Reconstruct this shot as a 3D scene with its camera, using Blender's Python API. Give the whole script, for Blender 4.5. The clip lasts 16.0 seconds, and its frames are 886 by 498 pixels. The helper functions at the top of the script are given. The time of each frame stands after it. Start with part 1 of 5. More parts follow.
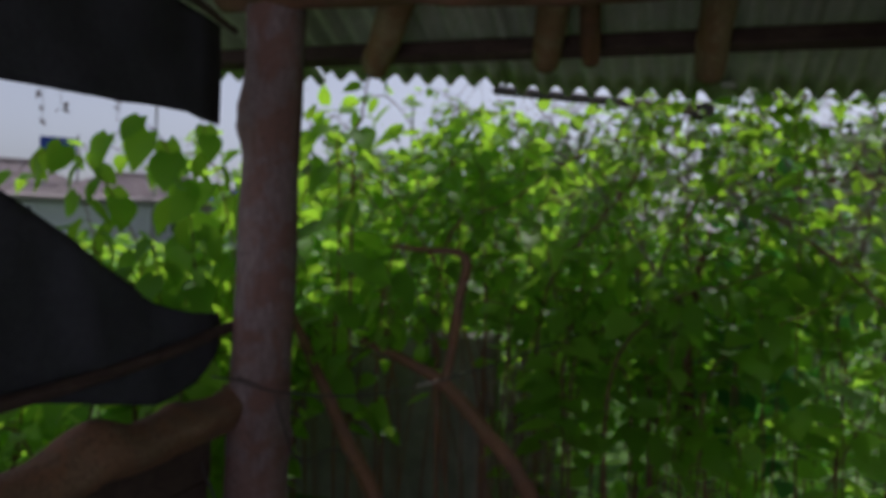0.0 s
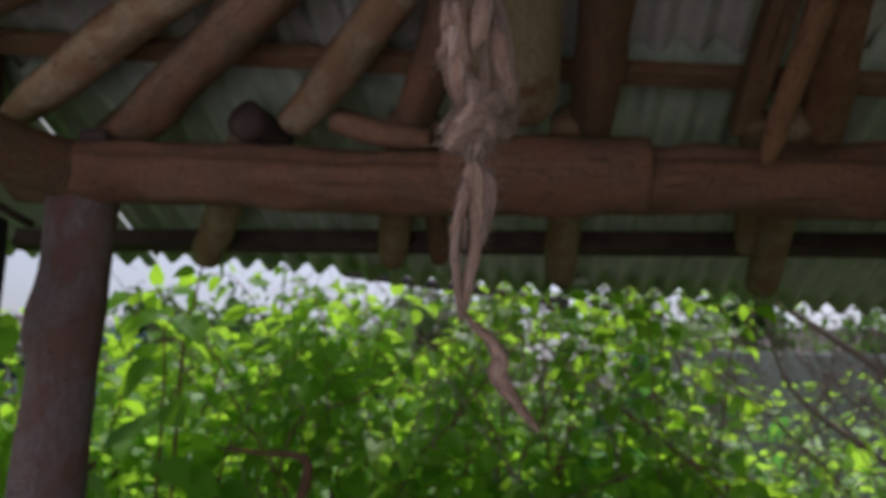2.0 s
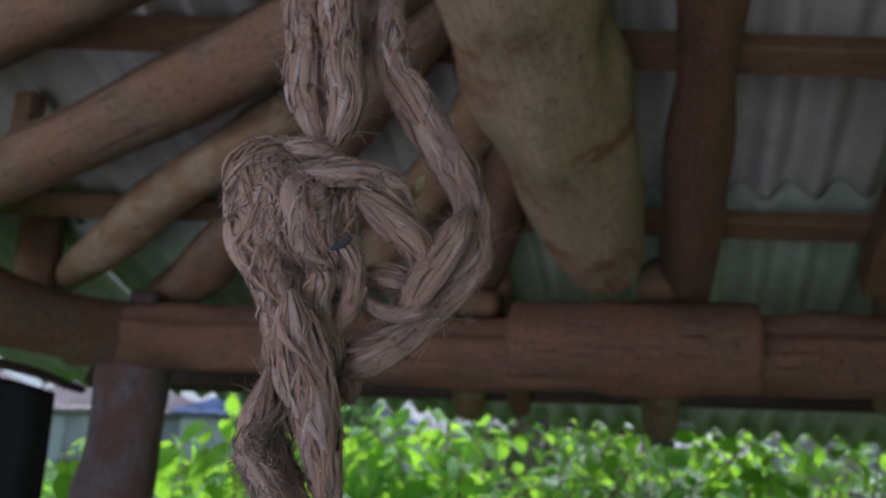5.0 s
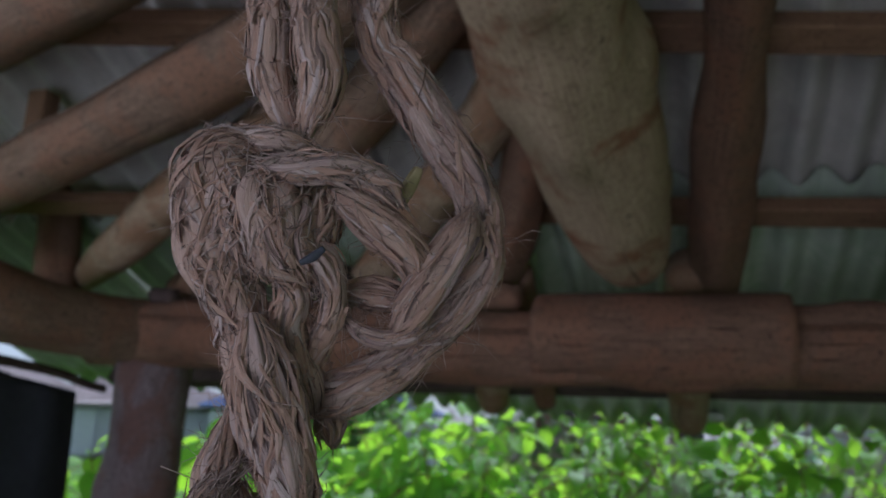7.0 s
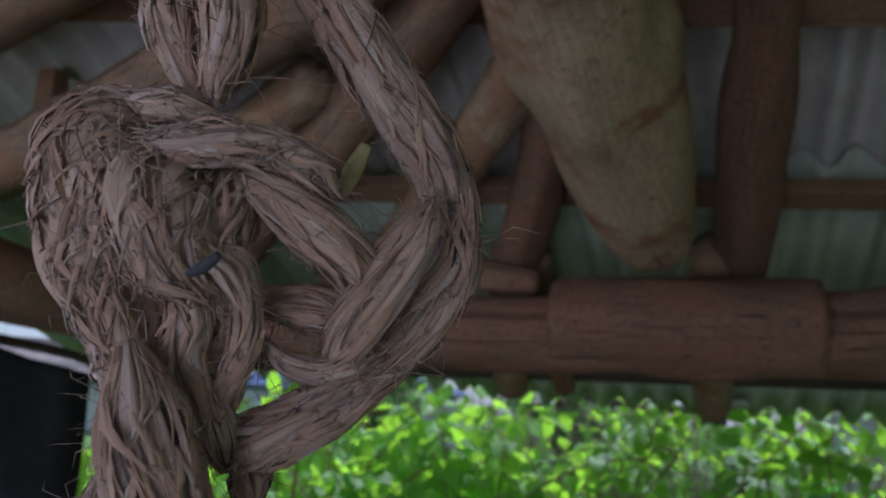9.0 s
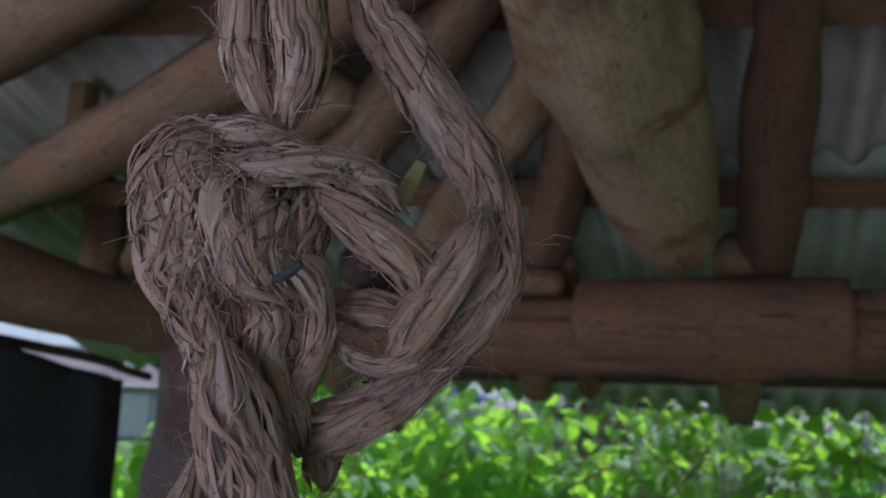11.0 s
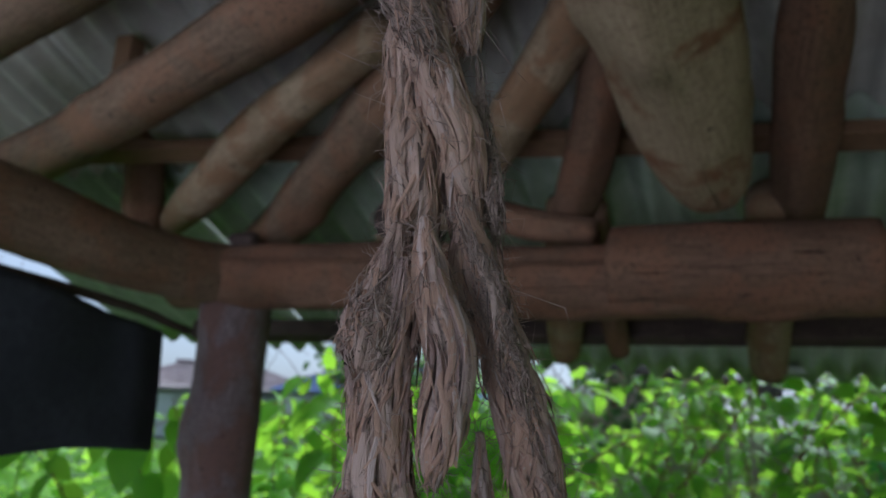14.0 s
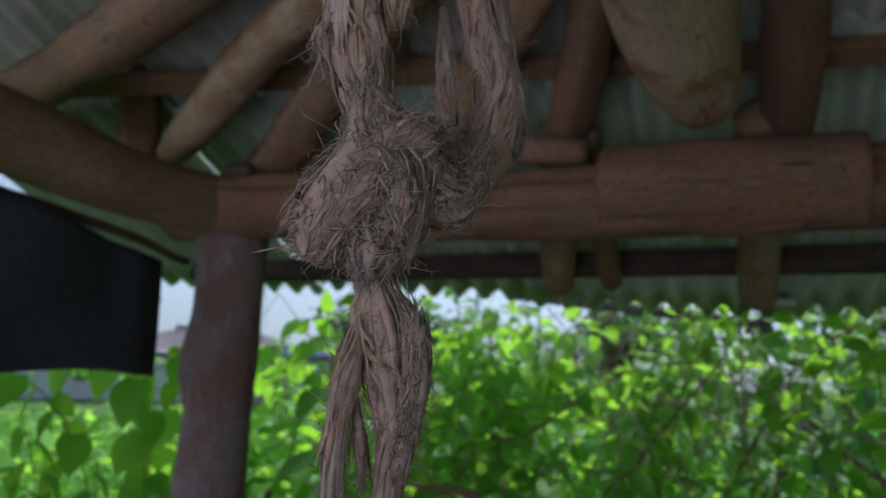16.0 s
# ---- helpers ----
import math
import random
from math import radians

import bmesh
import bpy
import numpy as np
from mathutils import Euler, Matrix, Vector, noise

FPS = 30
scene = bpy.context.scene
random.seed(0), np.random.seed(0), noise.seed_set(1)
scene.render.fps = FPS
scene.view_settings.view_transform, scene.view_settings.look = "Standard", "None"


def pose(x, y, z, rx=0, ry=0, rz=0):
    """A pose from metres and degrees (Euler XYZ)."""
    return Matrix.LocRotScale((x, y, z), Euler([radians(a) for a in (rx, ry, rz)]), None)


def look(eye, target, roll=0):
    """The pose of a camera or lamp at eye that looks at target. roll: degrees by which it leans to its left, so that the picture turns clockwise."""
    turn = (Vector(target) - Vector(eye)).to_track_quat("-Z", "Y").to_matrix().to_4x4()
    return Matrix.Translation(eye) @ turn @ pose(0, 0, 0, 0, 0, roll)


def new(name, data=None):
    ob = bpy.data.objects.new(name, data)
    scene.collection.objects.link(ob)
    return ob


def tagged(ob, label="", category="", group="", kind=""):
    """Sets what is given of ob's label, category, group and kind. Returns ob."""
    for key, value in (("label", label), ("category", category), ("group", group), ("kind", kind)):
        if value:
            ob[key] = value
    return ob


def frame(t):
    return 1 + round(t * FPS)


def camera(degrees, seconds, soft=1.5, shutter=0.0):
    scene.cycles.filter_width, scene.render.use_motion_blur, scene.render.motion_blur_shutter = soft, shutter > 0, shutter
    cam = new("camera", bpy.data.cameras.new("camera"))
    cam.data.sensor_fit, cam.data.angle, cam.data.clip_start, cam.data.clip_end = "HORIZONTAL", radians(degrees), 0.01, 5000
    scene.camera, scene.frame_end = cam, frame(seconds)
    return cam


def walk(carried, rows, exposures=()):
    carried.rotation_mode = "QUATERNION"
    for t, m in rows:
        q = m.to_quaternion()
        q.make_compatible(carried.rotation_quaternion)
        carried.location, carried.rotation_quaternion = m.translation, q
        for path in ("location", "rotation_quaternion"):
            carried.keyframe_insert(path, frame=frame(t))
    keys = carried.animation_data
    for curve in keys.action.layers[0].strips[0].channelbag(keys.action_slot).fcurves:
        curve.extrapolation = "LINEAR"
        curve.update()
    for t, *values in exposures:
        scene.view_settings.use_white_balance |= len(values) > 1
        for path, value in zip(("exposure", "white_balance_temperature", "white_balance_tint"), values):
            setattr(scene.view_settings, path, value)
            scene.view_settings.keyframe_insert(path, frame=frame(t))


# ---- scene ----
from collections import defaultdict

cam = camera(60.2, 16.0, soft=1.6)
# seconds, x, y, z, upward pitch, roll, yaw
PATH = [
    (0, 0.0000, 0.0000, 1.4000, -1.00, -2.00, 16.70),
    (0.5, 0.0205, -0.0108, 1.4701, 1.06, -2.30, 17.88),
    (1, 0.0599, 0.0115, 1.5223, 3.96, -2.39, 16.44),
    (1.5, 0.0779, 0.1367, 1.5470, 7.04, -2.29, 12.50),
    (2, 0.0440, 0.2152, 1.6079, 9.87, -1.86, 7.35),
    (2.5, 0.0447, 0.2479, 1.6309, 12.70, -1.64, 5.46),
    (3, 0.0972, 0.2456, 1.7284, 13.56, -2.31, 7.77),
    (3.5, 0.1193, 0.2621, 1.7538, 15.21, -3.24, 12.00),
    (4, 0.0952, 0.3090, 1.8135, 15.00, -3.10, 14.61),
    (6.5, 0.0885, 0.4199, 1.8891, 13.56, -2.35, 16.02),
    (7, 0.0859, 0.4172, 1.8855, 13.57, -2.25, 17.22),
    (7.5, 0.0788, 0.4357, 1.8899, 12.98, -2.45, 16.89),
    (8, 0.0746, 0.4539, 1.8975, 12.42, -2.44, 18.13),
    (8.5, 0.0766, 0.4614, 1.9006, 12.13, -2.99, 18.23),
    (9, 0.0849, 0.4560, 1.8986, 12.05, -2.78, 18.78),
    (11.5, 0.0850, 0.4360, 1.8958, 12.23, -2.34, 20.79),
    (12, 0.0846, 0.4299, 1.8954, 12.09, -2.31, 20.98),
    (12.5, 0.0778, 0.4276, 1.8783, 12.50, -2.45, 20.98),
    (13, 0.0731, 0.4225, 1.8524, 12.89, -2.78, 20.72),
    (13.5, 0.0751, 0.4154, 1.8162, 13.36, -2.60, 21.12),
    (14, 0.0662, 0.4280, 1.7805, 12.48, -2.80, 22.00),
    (14.5, 0.0575, 0.4265, 1.7558, 11.61, -2.66, 21.46),
    (15, 0.0648, 0.4298, 1.7333, 10.85, -2.76, 21.69),
    (15.5, 0.0716, 0.4236, 1.7149, 10.44, -2.71, 21.04),
    (16, 0.0792, 0.4252, 1.6905, 9.96, -2.40, 21.89),
]
walk(cam, [(t, pose(x, y, z, 90 + up, roll, yaw)) for t, x, y, z, up, roll, yaw in PATH],
     exposures=[(0.0, -0.6, 5850, 19), (1.0, -0.48, 6150, 21), (2.0, -0.28, 5950, 20), (3.0, 0.06, 5650, 18), (4.0, 0.14, 5400, 15), (7.0, 0.04, 5150, 13), (13.0, 0.02, 5100, 10), (16.0, -0.08, 5200, 7)])
cam.data.dof.use_dof, cam.data.dof.focus_distance, cam.data.dof.aperture_fstop = True, 0.14, 28.0

# ---- light ----
SUN_UP, SUN_FROM = 57.0, Vector((0.28, 0.96, 0))
world = bpy.data.worlds.new("sky")
scene.world = world
world.use_nodes = True
wt = world.node_tree
sky = wt.nodes.new("ShaderNodeTexSky")
sky.sky_type, sky.sun_disc = "NISHITA", False
sky.sun_elevation, sky.sun_rotation = radians(SUN_UP), math.atan2(SUN_FROM.x, SUN_FROM.y)
sky.dust_density, sky.air_density, sky.ozone_density = 2.0, 1.0, 1.5
haze = wt.nodes.new("ShaderNodeHueSaturation")
haze.inputs["Saturation"].default_value = 0.35
wt.links.new(sky.outputs[0], haze.inputs["Color"])
wt.links.new(haze.outputs[0], wt.nodes["Background"].inputs[0])
wt.nodes["Background"].inputs[1].default_value = 0.135
sun = new("sun", bpy.data.lights.new("sun", "SUN"))
sun.data.energy, sun.data.angle, sun.data.color = 4.6, radians(0.6), (1.0, 0.95, 0.86)
s_dir = (SUN_FROM.normalized() * math.cos(radians(SUN_UP)) + Vector((0, 0, math.sin(radians(SUN_UP)))))
sun.matrix_world = look(s_dir * 30, (0, 0, 0))
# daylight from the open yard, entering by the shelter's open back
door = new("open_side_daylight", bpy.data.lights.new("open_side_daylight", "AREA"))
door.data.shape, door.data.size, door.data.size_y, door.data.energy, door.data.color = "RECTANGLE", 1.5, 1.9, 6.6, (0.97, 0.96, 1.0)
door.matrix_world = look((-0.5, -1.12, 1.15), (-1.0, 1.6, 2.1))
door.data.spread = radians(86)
# daylight entering over the side beam, through the open gable
gable = new("gable_daylight", bpy.data.lights.new("gable_daylight", "AREA"))
gable.data.shape, gable.data.size, gable.data.size_y, gable.data.energy, gable.data.color = "RECTANGLE", 1.3, 0.3, 10.0, (0.98, 0.97, 1.0)
gable.matrix_world = look((-1.45, 0.0, 2.36), (0.4, 1.5, 2.35))


# ---- materials ----
class Mat:
    """A node material with a few short ways to add nodes."""

    def __init__(self, name):
        self.m = bpy.data.materials.new(name)
        self.m.use_nodes = True
        self.t = self.m.node_tree
        self.b = self.t.nodes["Principled BSDF"]

    def node(self, kind, **at):
        n = self.t.nodes.new(kind)
        for key, value in at.items():
            n.inputs[key].default_value = value
        return n

    def link(self, a, b):
        self.t.links.new(a, b)

    def coords(self, kind="Object", scale=(1, 1, 1)):
        c, mp = self.node("ShaderNodeTexCoord"), self.node("ShaderNodeMapping")
        mp.inputs["Scale"].default_value = scale
        self.link(c.outputs[kind], mp.inputs["Vector"])
        return mp.outputs[0]

    def noise(self, vec, scale, detail=4.0, rough=0.6, distort=0.0):
        n = self.node("ShaderNodeTexNoise", Scale=scale, Detail=detail, Roughness=rough, Distortion=distort)
        self.link(vec, n.inputs["Vector"])
        return n.outputs["Fac"]

    def ramp(self, fac, *stops):
        r = self.node("ShaderNodeValToRGB")
        e = r.color_ramp.elements
        while len(e) < len(stops):
            e.new(0.5)
        for k, (at, col) in zip(e, stops):
            k.position, k.color = at, (*col, 1) if len(col) == 3 else col
        self.link(fac, r.inputs[0])
        return r.outputs[0]

    def mix(self, fac, a, b, kind="MIX"):
        n = self.t.nodes.new("ShaderNodeMix")
        n.data_type, n.blend_type = "RGBA", kind
        for sock, v in ((0, fac), (6, a), (7, b)):
            if isinstance(v, (int, float)):
                n.inputs[sock].default_value = v
            elif isinstance(v, tuple):
                n.inputs[sock].default_value = (*v, 1)
            else:
                self.link(v, n.inputs[sock])
        return n.outputs[2]

    def rand(self, island=False):
        n = self.node("ShaderNodeNewGeometry" if island else "ShaderNodeObjectInfo")
        return n.outputs["Random Per Island" if island else "Random"]

    def bump(self, height, strength, dist):
        n = self.node("ShaderNodeBump", Strength=strength, Distance=dist)
        self.link(height, n.inputs["Height"])
        self.link(n.outputs[0], self.b.inputs["Normal"])

    def done(self, colour, rough=0.8, spec=0.3):
        if isinstance(colour, tuple):
            self.b.inputs["Base Color"].default_value = (*colour, 1)
        else:
            self.link(colour, self.b.inputs["Base Color"])
        if isinstance(rough, float):
            self.b.inputs["Roughness"].default_value = rough
        else:
            self.link(rough, self.b.inputs["Roughness"])
        self.b.inputs["Specular IOR Level"].default_value = spec
        return self.m


def wood(name, dark, mid, light, patch=None, grain=260.0, patch_at=0.46):
    """Weathered wood: grain along the length (UV in metres), large stains, bark remnants, knots."""
    k = Mat(name)
    long = k.coords("UV", (1, 0.06, 1))
    uv = k.coords("UV")
    obj = k.coords("Object")
    fine = k.noise(long, grain, 5, 0.65, 0.4)
    broad = k.noise(uv, 9, 4, 0.6, 0.6)
    col = k.ramp(fine, (0.3, dark), (0.52, mid), (0.75, light))
    col = k.mix(k.ramp(broad, (patch_at, (0, 0, 0)), (patch_at + 0.1, (0.9, 0.9, 0.9))), col, patch or dark)
    worn = k.noise(k.coords("UV", (1, 0.35, 1)), 5, 5, 0.7, 1.2)
    col = k.mix(k.ramp(worn, (0.5, (0, 0, 0)), (0.72, (0.55, 0.55, 0.55))), col, light)
    col = k.mix(k.ramp(k.noise(obj, 130, 3, 0.6), (0.34, (0.85, 0.85, 0.85)), (0.48, (0, 0, 0))), col, dark)
    spots = k.noise(obj, 55, 3, 0.5)
    col = k.mix(k.ramp(spots, (0.66, (0, 0, 0)), (0.74, (0.8, 0.8, 0.8))), col, tuple(c * 0.35 for c in dark))
    streak = k.noise(k.coords("UV", (1, 0.02, 1)), 70, 3, 0.7, 1.5)
    crack = k.ramp(streak, (0.27, (0, 0, 0)), (0.34, (1, 1, 1)))
    col = k.mix(crack, tuple(c * 0.3 for c in dark), col)
    h = k.mix(0.5, k.mix(0.5, fine, broad), crack)
    k.bump(h, 1.0, 0.011)
    return k.done(col, 0.82, 0.25)


M_LOG = wood("weathered_log", (0.0788, 0.0466, 0.0287), (0.152, 0.0921, 0.0549), (0.231, 0.147, 0.0918), (0.173, 0.0854, 0.0459))
M_PALE = wood("pale_log", (0.147, 0.0921, 0.0525), (0.247, 0.165, 0.0984), (0.347, 0.247, 0.152), (0.2, 0.102, 0.0508))
M_PATCHY = wood("debarked_log", (0.179, 0.116, 0.0672), (0.304, 0.209, 0.123), (0.41, 0.296, 0.184), (0.179, 0.0727, 0.0328), patch_at=0.52)
M_RED = wood("reddish_log", (0.0788, 0.0407, 0.0246), (0.152, 0.0805, 0.0476), (0.221, 0.124, 0.0738), (0.179, 0.0825, 0.0451))
M_POST = wood("grey_post", (0.075, 0.05, 0.048), (0.15, 0.105, 0.1), (0.22, 0.172, 0.168), (0.13, 0.065, 0.05))
M_ORANGE = wood("orange_stripped_log", (0.116, 0.0504, 0.0246), (0.231, 0.11, 0.0525), (0.326, 0.175, 0.0886), (0.179, 0.0825, 0.041))
M_SAWN = wood("sawn_timber", (0.126, 0.066, 0.0361), (0.2, 0.107, 0.0574), (0.263, 0.15, 0.082), (0.168, 0.0854, 0.0443), 180)
M_DARK = wood("dark_timber", (0.035, 0.022, 0.018), (0.07, 0.045, 0.035), (0.12, 0.075, 0.055), (0.05, 0.03, 0.025))
M_BARK = wood("branch_bark", (0.10, 0.05, 0.028), (0.20, 0.10, 0.055), (0.30, 0.17, 0.10), (0.16, 0.09, 0.06), 400)
M_TWIG = wood("dry_twig", (0.18, 0.135, 0.12), (0.30, 0.24, 0.215), (0.42, 0.35, 0.325), (0.26, 0.17, 0.15), 600)


def fibre_material():
    """Grey-brown stringy bark: long fibres, ochre and mauve flakes, dusty pits."""
    k = Mat("fibrous_bark")
    long = k.coords("UV", (1, 0.055, 1))
    uv, obj = k.coords("UV"), k.coords("Object")
    fine = k.noise(long, 2600, 4, 0.7, 0.6)
    mid = k.noise(k.coords("UV", (1, 0.12, 1)), 620, 4, 0.65, 1.0)
    broad = k.noise(obj, 75, 4, 0.6)
    col = k.ramp(fine, (0.32, (0.085, 0.056, 0.047)), (0.5, (0.345, 0.218, 0.185)), (0.66, (0.62, 0.45, 0.40)))
    col = k.mix(k.ramp(mid, (0.45, (0, 0, 0)), (0.7, (0.7, 0.7, 0.7))), col, (0.43, 0.25, 0.165))
    col = k.mix(k.ramp(broad, (0.4, (0, 0, 0)), (0.62, (0.6, 0.6, 0.6))), col, (0.25, 0.165, 0.16))
    own = k.rand(False)
    col = k.mix(k.ramp(own, (0.35, (0, 0, 0)), (0.75, (0.5, 0.5, 0.5))), col, (0.42, 0.235, 0.14))
    col = k.mix(k.ramp(own, (0.0, (0.4, 0.4, 0.4)), (0.3, (0, 0, 0))), col, (0.235, 0.175, 0.185))
    isl = k.rand(True)
    col = k.mix(k.ramp(isl, (0.1, (0, 0, 0)), (1.0, (0.5, 0.5, 0.5))), col, k.ramp(isl, (0.15, (0.14, 0.09, 0.075)), (0.5, (0.34, 0.215, 0.16)), (0.75, (0.46, 0.30, 0.21)), (0.95, (0.56, 0.47, 0.45))))
    fleck = k.noise(obj, 900, 2, 0.5)
    col = k.mix(k.ramp(fleck, (0.64, (0, 0, 0)), (0.72, (0.7, 0.7, 0.7))), col, (0.36, 0.31, 0.28))
    pit = k.ramp(k.noise(obj, 420, 3, 0.6), (0.24, (0.3, 0.3, 0.3)), (0.4, (1, 1, 1)))
    split = k.ramp(k.noise(k.coords("UV", (1, 0.03, 1)), 520, 2, 0.6, 0.8), (0.30, (0.1, 0.1, 0.1)), (0.40, (1, 1, 1)))
    col = k.mix(pit, (0.075, 0.05, 0.042), col)
    col = k.mix(split, (0.06, 0.04, 0.034), col)
    k.bump(k.mix(0.5, k.mix(0.5, fine, mid), k.mix(0.5, split, pit)), 1.0, 0.0011)
    return k.done(col, 0.88, 0.2)


M_FIBRE = fibre_material()


def sheet_material(name, tint, blotch, through_light=0.0):
    k = Mat(name)
    obj = k.coords("Object")
    col = k.ramp(k.noise(obj, 3.2, 5, 0.65), (0.3, tuple(c * 0.6 for c in tint)), (0.7, tint))
    col = k.mix(k.ramp(k.noise(obj, 14, 5, 0.7, 0.8), (0.45, (0, 0, 0)), (0.68, (0.8, 0.8, 0.8))), col, blotch)
    run = k.noise(k.coords("Object", (1, 0.05, 0.05)), 30, 4, 0.7)
    col = k.mix(k.ramp(run, (0.55, (0, 0, 0)), (0.75, (0.7, 0.7, 0.7))), col, tuple(c * 0.45 for c in tint))
    k.bump(k.noise(obj, 160, 4, 0.7), 0.35, 0.003)
    k.done(col, 0.85, 0.2)
    if through_light:
        tr = k.node("ShaderNodeBsdfTranslucent")
        k.link(k.mix(0.5, col, (0.4, 0.5, 0.38)), tr.inputs["Color"])
        mx = k.node("ShaderNodeMixShader", Fac=through_light)
        k.link(k.b.outputs[0], mx.inputs[1])
        k.link(tr.outputs[0], mx.inputs[2])
        k.link(mx.outputs[0], k.t.nodes["Material Output"].inputs["Surface"])
    return k.m


M_SHEET = sheet_material("grey_fibre_cement", (0.66, 0.59, 0.51), (0.42, 0.355, 0.305))
# lower sheets: grey-green with darker green blotches, slightly translucent
M_SHEETG = sheet_material("greenish_fibre_cement", (0.52, 0.53, 0.42), (0.30, 0.34, 0.23), 0.10)


def leaf_material(name, dark, light, back, gloss=0.5, island=True):
    """Thin leaves: diffuse and translucent, darker veins, a soft gloss."""
    k = Mat(name)
    r = k.rand(island)
    base = k.mix(r, dark, light)
    vein = k.node("ShaderNodeTexWave", Scale=3.5, Distortion=1.0)
    k.link(k.coords("UV", (1, 1, 1)), vein.inputs["Vector"])
    base = k.mix(k.ramp(vein.outputs["Fac"], (0.0, (0.35, 0.35, 0.35)), (0.25, (0, 0, 0))), base, tuple(c * 1.25 for c in light))
    base = k.mix(k.ramp(k.noise(k.coords("Object"), 40, 3, 0.6), (0.6, (0, 0, 0)), (0.8, (0.4, 0.4, 0.4))), base, tuple(c * 0.6 for c in dark))
    k.done(base, gloss, 0.3)
    tr = k.node("ShaderNodeBsdfTranslucent")
    k.link(k.mix(r, back, tuple(c * 1.25 for c in back)), tr.inputs["Color"])
    mx = k.node("ShaderNodeMixShader", Fac=0.55)
    k.link(k.b.outputs[0], mx.inputs[1])
    k.link(tr.outputs[0], mx.inputs[2])
    k.link(mx.outputs[0], k.t.nodes["Material Output"].inputs["Surface"])
    return k.m


M_LEAF = leaf_material("vine_leaf", (0.06, 0.15, 0.014), (0.16, 0.31, 0.03), (0.38, 0.66, 0.03))
M_LEAF1 = leaf_material("broad_leaf", (0.058, 0.15, 0.016), (0.145, 0.29, 0.035), (0.37, 0.64, 0.03), island=False)
M_LEAFB = leaf_material("bluish_leaf", (0.035, 0.12, 0.04), (0.07, 0.19, 0.07), (0.12, 0.36, 0.05), 0.34)
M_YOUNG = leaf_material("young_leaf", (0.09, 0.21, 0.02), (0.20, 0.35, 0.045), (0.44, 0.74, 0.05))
M_TREELEAF = leaf_material("tree_leaf", (0.04, 0.09, 0.025), (0.07, 0.14, 0.04), (0.12, 0.22, 0.05))


def plain(name, a, b, scale=20.0, rough=0.85, bump=0.3, dist=0.004, spec=0.3):
    k = Mat(name)
    obj = k.coords("Object")
    col = k.ramp(k.noise(obj, scale, 5, 0.65), (0.3, a), (0.7, b))
    col = k.mix(k.ramp(k.noise(obj, scale * 0.13, 3, 0.6), (0.4, (0, 0, 0)), (0.7, (0.6, 0.6, 0.6))), col, tuple(0.75 * c for c in a))
    if bump:
        k.bump(k.noise(obj, scale * 6, 4, 0.7), bump, dist)
    return k.done(col, rough, spec)


# black cloth; the bluish lift is lens-flare veil put into its colour
M_TARP = plain("flare_tinted_black_cloth", (0.026, 0.025, 0.033), (0.046, 0.044, 0.055), 60, 0.75, 0.5, 0.002)
M_SOIL = plain("packed_earth", (0.20, 0.165, 0.13), (0.32, 0.27, 0.22), 6, 0.95, 0.6, 0.02)
M_GRASS = plain("rough_grass", (0.05, 0.11, 0.02), (0.13, 0.22, 0.05), 5, 0.95, 0.8, 0.05)
M_WALL = plain("stained_concrete", (0.16, 0.145, 0.13), (0.32, 0.30, 0.28), 7, 0.92, 0.5, 0.006)
M_BLOCK = plain("grey_block", (0.34, 0.33, 0.33), (0.46, 0.44, 0.44), 5, 0.92, 0.5, 0.006)
M_PLASTER = plain("pale_plaster", (0.52, 0.52, 0.55), (0.66, 0.66, 0.68), 1.2, 0.9, 0.1)
# grey-brown tile, paled to put the bright distant haze into its colour
M_TILE = plain("haze_paled_roof_tile", (0.32, 0.265, 0.26), (0.46, 0.39, 0.385), 3, 0.8, 0.3, 0.02)
M_BLUE = plain("blue_paint", (0.03, 0.06, 0.32), (0.05, 0.09, 0.42), 4, 0.5, 0.0)
M_BLUEROOF = plain("blue_metal_roof", (0.12, 0.16, 0.33), (0.17, 0.22, 0.42), 2, 0.5, 0.1)
M_WHITE = plain("white_paint", (0.72, 0.72, 0.74), (0.8, 0.8, 0.82), 4, 0.6, 0.0)
M_REDP = plain("red_paint", (0.5, 0.06, 0.06), (0.6, 0.09, 0.08), 4, 0.5, 0.0)
M_METAL = plain("rusted_steel", (0.05, 0.045, 0.06), (0.10, 0.075, 0.07), 40, 0.6, 0.3, 0.002)
M_GLASS = plain("dark_window_glass", (0.05, 0.06, 0.07), (0.07, 0.08, 0.09), 2, 0.15, 0.0, spec=0.6)
M_WIRE = plain("dark_wire", (0.03, 0.025, 0.022), (0.06, 0.045, 0.04), 60, 0.6, 0.0)
M_HAIR = plain("frayed_fibre", (0.22, 0.15, 0.12), (0.42, 0.305, 0.25), 600, 0.9, 0.0)
M_STUB = plain("ochre_twig", (0.30, 0.23, 0.11), (0.42, 0.33, 0.17), 500, 0.8, 0.3, 0.0004)
M_HUSK = plain("slate_husk", (0.045, 0.045, 0.055), (0.09, 0.088, 0.10), 900, 0.7, 0.3, 0.0003)


# ---- mesh helpers ----
def mesh(name, verts, faces, uvs=None, smooth=True):
    me = bpy.data.meshes.new(name)
    me.from_pydata([tuple(v) for v in verts], [], faces)
    if uvs is not None:
        layer = me.uv_layers.new(name="UVMap")
        idx = np.empty(len(me.loops), np.int32)
        me.loops.foreach_get("vertex_index", idx)
        layer.data.foreach_set("uv", np.asarray(uvs, np.float32)[idx].ravel())
    if smooth:
        me.polygons.foreach_set("use_smooth", [True] * len(me.polygons))
    me.update()
    return me


